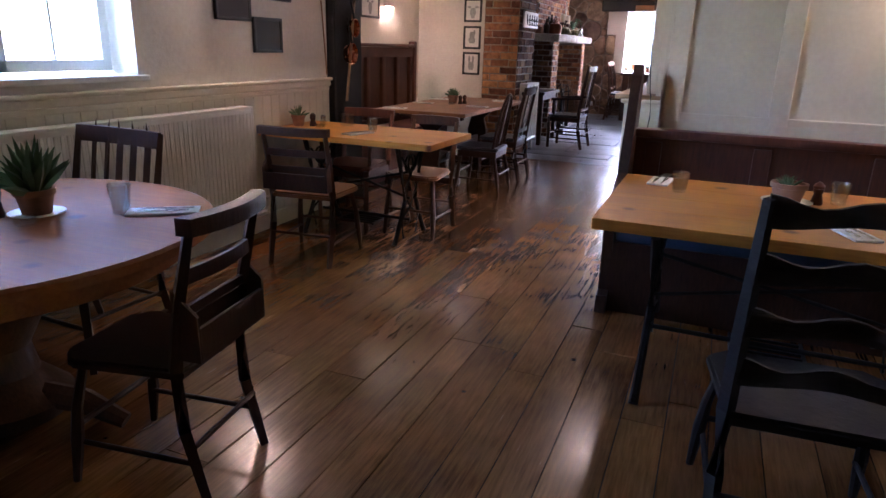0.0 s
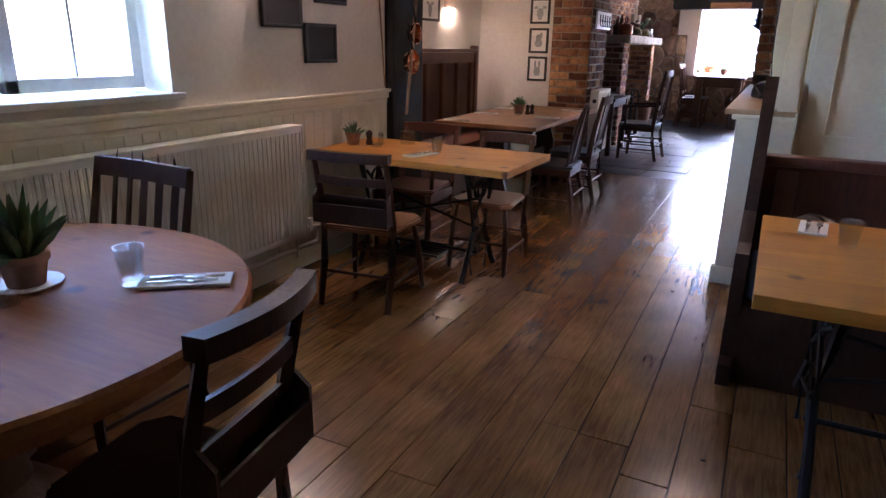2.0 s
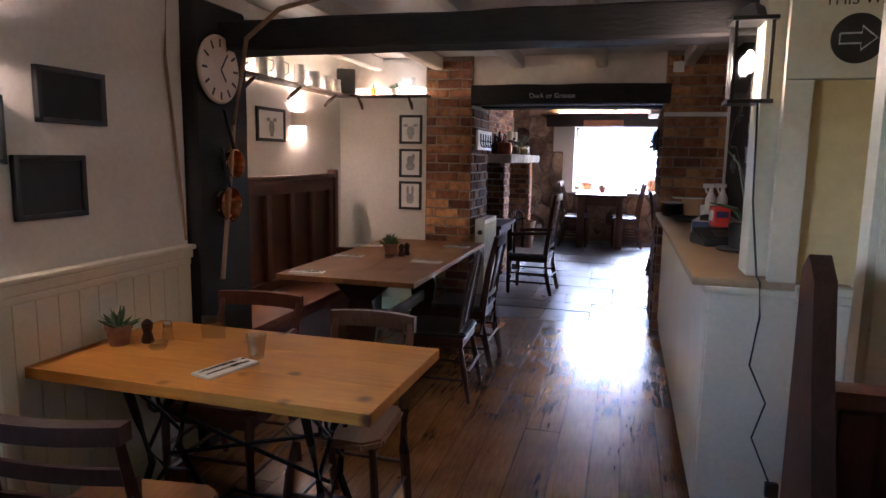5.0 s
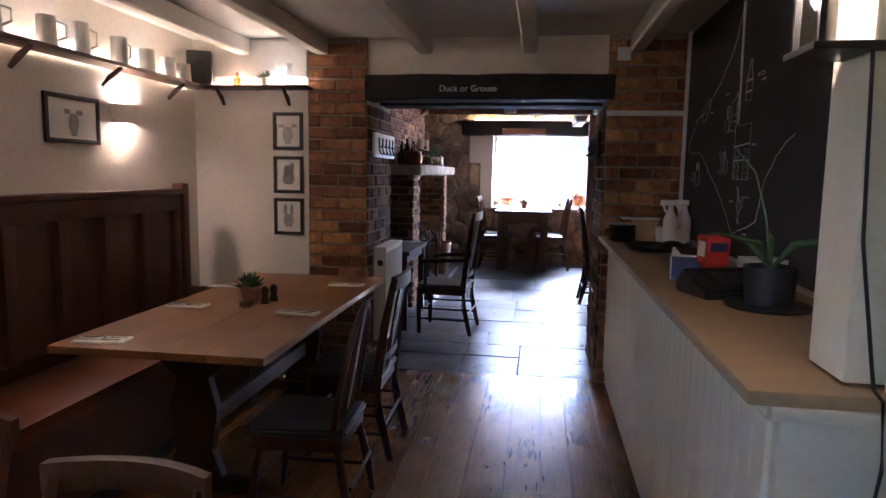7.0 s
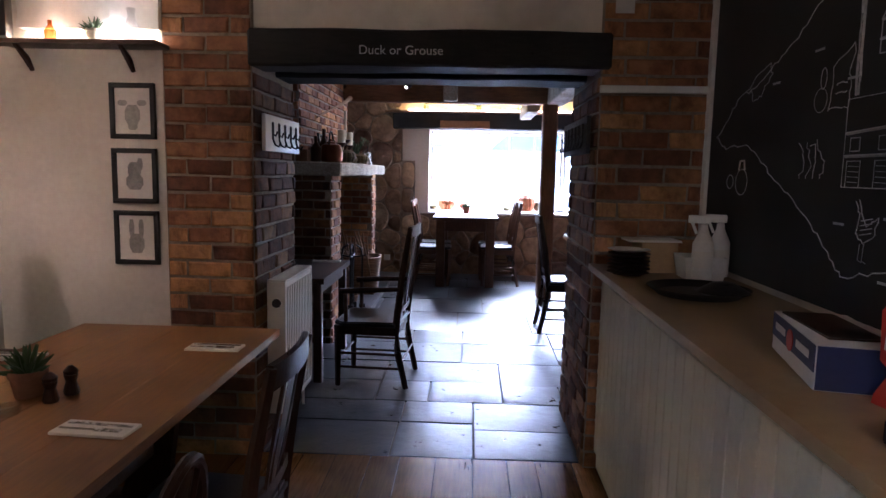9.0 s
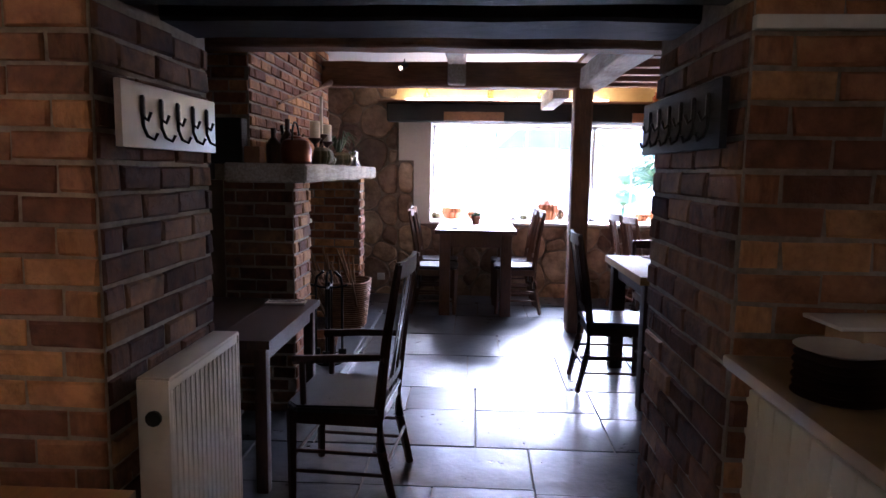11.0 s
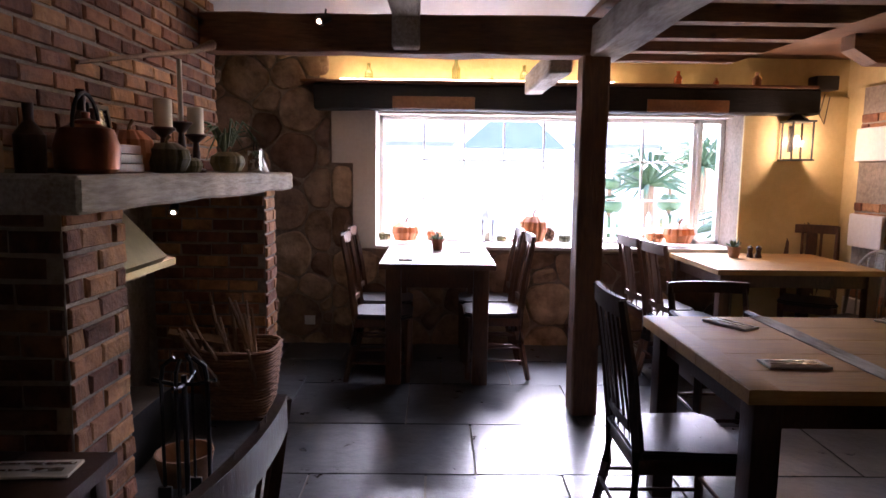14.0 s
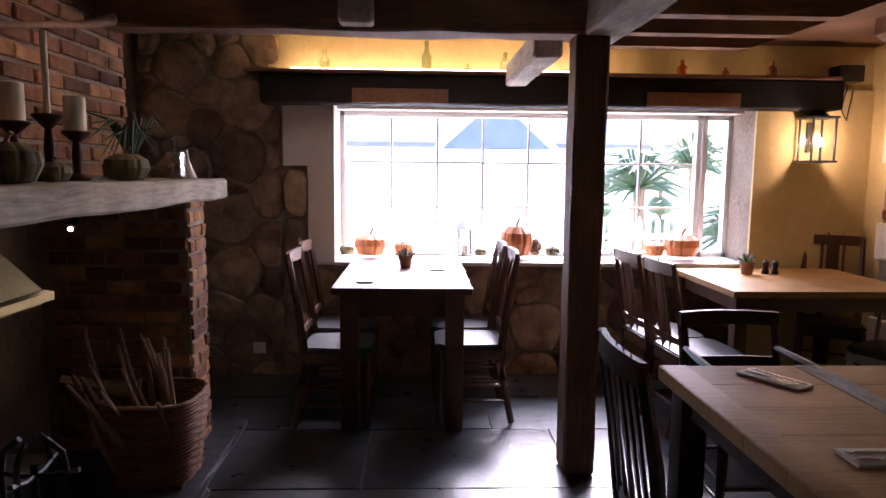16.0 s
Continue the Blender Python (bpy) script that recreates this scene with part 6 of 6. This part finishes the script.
for x in (-6, -4, -2, 0.2, 2.4, 4.4, 6.3):
    w = part("window", box(B(), (x, -0.02, 1.7), (0.9, 0.06, 1.1)), M["white"], ho)
for k in range(4):
    x, y = ((2.6, 20.5), (4.4, 22.5), (3.6, 18.8), (-4.0, 21.5))[k]
    tr = thing("palm", "spiky green palm beyond the fence", "palm", pose(x, y, -0.2))
    hh = (1.6, 2.0, 0.9, 1.2)[k]
    part("trunk", tube(B(), [(0, 0, 0), (0.03, 0, hh * 0.5), (0, 0, hh)], [0.14, 0.1, 0.11], 8), M["stick"], tr)
    rg = random.Random(k)
    for j in range(70):
        a, e = j * 2.4, rg.uniform(-0.3, 1.2)
        l = rg.uniform(0.7, 1.15)
        d = Vector((math.cos(a), math.sin(a), 0))
        bm = B()
        tube(bm, [Vector((0, 0, hh)), Vector((0, 0, hh)) + d * l * 0.5 * math.cos(e) + Vector((0, 0, l * 0.6 * math.sin(e) + 0.1)), Vector((0, 0, hh)) + d * l * math.cos(e) + Vector((0, 0, l * 0.8 * math.sin(e) - 0.1))], [0.02, 0.035, 0.003], 4)
        part("frond", bm, M["leaf"], tr)
for x, y in ((3.4, 21.6), (1.9, 20.6)):
    tp = thing("topiary", "clipped spiral evergreen in the yard", "shrub", pose(x, y, -0.2))
    for k in range(4):
        bm = B()
        bmesh.ops.create_icosphere(bm, subdivisions=3, radius=0.36 - 0.05 * k, matrix=Matrix.Translation((0, 0, 0.4 + k * 0.42)) @ Matrix.Diagonal((1, 1, 0.65, 1)))
        for v in bm.verts:
            v.co += v.co.normalized() * 0.06 * noise.noise(v.co * 9)
        part("tier", bm, M["leaf"], tp)
    part("trunk", rod(B(), (0, 0, 0), (0, 0, 1.7), 0.04), M["stick"], tp)

# ---- pieces: bricks, stones, floorboards, flagstones ----
rng = random.Random(5)


def piece_mesh(name, l, h, t, material, seed):
    r = random.Random(seed)
    bm = B()
    box(bm, (0, 0, 0), (l, t, h))
    bmesh.ops.bevel(bm, geom=[e for e in bm.edges if all(v.co.y < 0 for v in e.verts)], offset=0.006, segments=1, affect="EDGES")
    for v in bm.verts:
        v.co += Vector((r.uniform(-1, 1) * 0.004, r.uniform(-1, 1) * 0.003, r.uniform(-1, 1) * 0.003))
    return mesh_of(name, bm, material)


def brick_face(parent, at, rz, width, z0, z1, material, course=0.088, length=0.235, gap=0.013, skip=None):
    """Courses of single bricks on a face that looks along its own -y."""
    kinds = [piece_mesh("brick", length - gap, course - gap, 0.03, material, k) for k in range(4)]
    base = pose(*at, 0, 0, 0, rz) if len(at) == 2 else pose(at[0], at[1], 0, 0, 0, rz)
    row, z = 0, z0
    while z + course * 0.6 < z1:
        u = -(length / 2 if row % 2 else 0.0) - rng.uniform(0, 0.02)
        while u < width - 0.02:
            a, b = max(u, 0.0), min(u + length, width)
            if b - a > 0.05 and not (skip and skip((a + b) / 2, z)):
                ob = new("brick", rng.choice(kinds))
                ob.parent = parent
                ob.matrix_basis = base @ Matrix.Translation(((a + b) / 2, 0.004 + rng.uniform(-0.004, 0.004), z + course / 2)) @ Matrix.Rotation(rng.uniform(-0.015, 0.015), 4, "Y") @ Matrix.Diagonal(((b - a - gap) / (length - gap), 1, 1, 1))
            u += length
        z += course
        row += 1


brick_face(pier_l, (-2.84, 8.205), 0, 0.455, 0.0, 2.5, M["brick"])
# Reveals and the chimney's near face take the brick with shade in its colour.
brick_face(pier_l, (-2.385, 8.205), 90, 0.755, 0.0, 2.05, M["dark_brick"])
brick_face(pier_r, (-0.645, 8.205), 0, 0.53, 0.0, 2.5, M["brick"])
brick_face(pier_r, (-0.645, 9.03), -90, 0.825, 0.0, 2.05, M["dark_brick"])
brick_face(chim, (-2.462, 10.42), 90, 0.38, 0.0, 1.49, M["brick"], 0.08, 0.2)
setting("wall_recess_plaster", [(-3.3, 10.4, 0, -2.9, 10.419, 1.5)], M["tanwall"], "dark brown plaster beside the bricks")
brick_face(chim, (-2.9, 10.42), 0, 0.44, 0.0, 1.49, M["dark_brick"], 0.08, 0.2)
brick_face(chim, (-2.462, 12.72), 90, 0.26, 0.0, 1.49, M["brick"], 0.08, 0.2)
brick_face(chim, (-3.2, 12.72), 0, 0.74, 0.1, 1.49, M["brick"], 0.08, 0.2)
brick_face(chim, (-2.762, 10.52), 90, 2.2, 1.61, 2.66, M["brick"], 0.075, 0.215)
brick_face(chim, (-3.3, 10.515), 0, 0.54, 1.9, 2.66, M["brick"], 0.075, 0.215)
quoin = setting("wall_quoins", [(2.17, 13.35, 0.3, 2.2, 13.85, 2.35)], M["mortar"], "brick patch with plastered quoins")
brick_face(quoin, (2.17, 13.85), -90, 0.5, 0.3, 2.35, M["brick"], 0.08, 0.22, skip=lambda u, z: int(z / 0.35) % 2 == 0)
setting("trim_quoin_blocks", [(2.13, 13.45, 0.35 + k * 0.7, 2.17, 13.86, 0.62 + k * 0.7) for k in range(3)], M["plaster"], "white plastered quoin blocks", "trim", bev=0.012)


def clip(poly, px, pz, nx, nz):
    """Keeps the part of an outline on the side of a line that the normal points away from."""
    res = []
    for (ax, az), (bx, bz) in zip(poly, poly[1:] + poly[:1]):
        da, db = (ax - px) * nx + (az - pz) * nz, (bx - px) * nx + (bz - pz) * nz
        if da <= 0:
            res.append((ax, az))
        if da * db < 0:
            f = da / (da - db)
            res.append((ax + (bx - ax) * f, az + (bz - az) * f))
    return res


def stone(parent, poly, y):
    """One rounded rubble stone from its outline, in a wall that looks along -y."""
    for _ in range(2):
        cut = []
        for (ax, az), (bx, bz) in zip(poly, poly[1:] + poly[:1]):
            cut += [(ax * 0.8 + bx * 0.2, az * 0.8 + bz * 0.2), (ax * 0.2 + bx * 0.8, az * 0.2 + bz * 0.8)]
        poly = cut
    cx, cz = sum(p[0] for p in poly) / len(poly), sum(p[1] for p in poly) / len(poly)
    size = max(max(abs(p[0] - cx), abs(p[1] - cz)) for p in poly)
    s = rng.uniform(0, 50)
    proud = rng.uniform(0.6, 1.25)
    bm = B()
    rings = []
    for k, (inset, d) in enumerate(((0.006, 0.03), (0.008, -0.01), (0.02, -0.027), (0.45 * size, -0.036))):
        ring = []
        for px, pz in poly:
            v = Vector((px - cx, pz - cz))
            v *= max(1 - inset / max(v.length, 0.01), 0.15)
            v += Vector((noise.noise(Vector((px * 14, pz * 14, s))), noise.noise(Vector((px * 14, pz * 14, s + 9))))) * 0.007
            ring.append(bm.verts.new((v.x, d * proud + (0.022 * noise.noise(Vector((px * 7, pz * 7, s + k))) if k > 1 else 0), v.y)))
        rings.append(ring)
    n = len(poly)
    for u, v in zip(rings, rings[1:]):
        for i in range(n):
            bm.faces.new((u[i], u[(i + 1) % n], v[(i + 1) % n], v[i]))
    bm.faces.new(rings[-1])
    ob = part("stone", bm, M["stone"], parent)
    ob.location = (cx, y, cz)


def rubble(parent, x0, z0, x1, z1, y):
    """Fills a stretch of wall with stones of uneven size, large ones with small ones between."""
    seeds = []
    for reach, tries in ((0.18, 70), (0.11, 260), (0.06, 420)):
        for _ in range(int(tries * (x1 - x0) * (z1 - z0))):
            px, pz = rng.uniform(x0, x1), rng.uniform(z0, z1)
            if all(((px - a) / 1.25) ** 2 + (pz - b) ** 2 > (reach * 0.9 + c) ** 2 * 0.9 for a, b, c in seeds):
                seeds.append((px, pz, reach))
    for k, (a, b, c) in enumerate(seeds):
        poly = [(x0, z0), (x1, z0), (x1, z1), (x0, z1)]
        for m, (p, q, w) in enumerate(seeds):
            if m != k and abs(p - a) < 1.6 and abs(q - b) < 1.6:
                f = 0.5 + 0.5 * (c * c - w * w) / ((p - a) ** 2 + (q - b) ** 2)
                poly = clip(poly, a + (p - a) * f, b + (q - b) * f, p - a, q - b)
                if len(poly) < 3:
                    break
        if len(poly) > 2:
            stone(parent, poly, y)


rubble(wall_n, -3.3, 0.05, -2.25, 2.66, 14.14)
rubble(wall_n, -2.25, 0.05, NX1, 0.93, 14.14)
rubble(wall_n, -2.25, 0.95, -2.06, 1.67, 14.14)

boards = setting("floor_boards", [(-3.02, -2.2, -0.02, -3.015, -2.19, -0.016)], M["gap"], "worn brown pine floorboards", "floor")
x = -3.03
while x < 2.28:
    w = rng.uniform(0.15, 0.2)
    y = -2.2 - rng.uniform(0, 1.2)
    while y < 8.25:
        l = rng.uniform(2.0, 3.8)
        if 8.26 - (y + l) < 0.4:
            l = max(l, 8.27 - y)
        a, b = max(y, -2.2), min(y + l, 8.26)
        if b - a > 0.1:
            bm = B()
            box(bm, (0, 0, -0.009), (w - 0.004, b - a - 0.003, 0.018), bev=0.0015)
            ob = part("plank", bm, M["plank"], boards, smooth=False)
            ob.location = (x + w / 2, (a + b) / 2, rng.uniform(-0.0012, 0.0006))
        y += l
    x += w


def flags(x0, y0, x1, y1):
    w, h = x1 - x0, y1 - y0
    if (w > 1.25 or (w > h * 1.9 and w > 0.8)) and w >= h * 0.9:
        c = x0 + w * rng.uniform(0.38, 0.62)
        flags(x0, y0, c, y1)
        flags(c, y0, x1, y1)
    elif h > 0.85:
        c = y0 + h * rng.uniform(0.38, 0.62)
        flags(x0, y0, x1, c)
        flags(x0, c, x1, y1)
    else:
        bm = B()
        g = 0.006
        box(bm, (0, 0, 0), (w - 2 * g, h - 2 * g, 0.03))
        bmesh.ops.subdivide_edges(bm, edges=list(bm.edges), cuts=3, use_grid_fill=True)
        cy = (y0 + y1) / 2
        o = rng.uniform(0, 40)
        dz = rng.uniform(-0.003, 0.002)
        for v in bm.verts:
            edge = max(abs(v.co.x) / (w / 2 - g), abs(v.co.y) / (h / 2 - g))
            v.co.z += fz(v.co.y + cy) + dz - 0.018 + 0.004 * noise.noise(Vector((v.co.x * 4, v.co.y * 4, o))) - (0.004 if edge > 0.99 else 0)
        ob = part("flagstone", bm, M["slate"], stone_floor)
        ob.location = ((x0 + x1) / 2, cy, 0)


yy = 8.28
while yy < 14.1:
    d = min(rng.uniform(0.5, 0.95), 14.13 - yy)
    xx = -3.3
    while xx < 2.2:
        w = min(rng.uniform(0.55, 1.2), 2.2 - xx)
        flags(xx, yy, xx + w, yy + d)
        xx += w
    yy += d
    if 14.13 - yy < 0.1:
        break
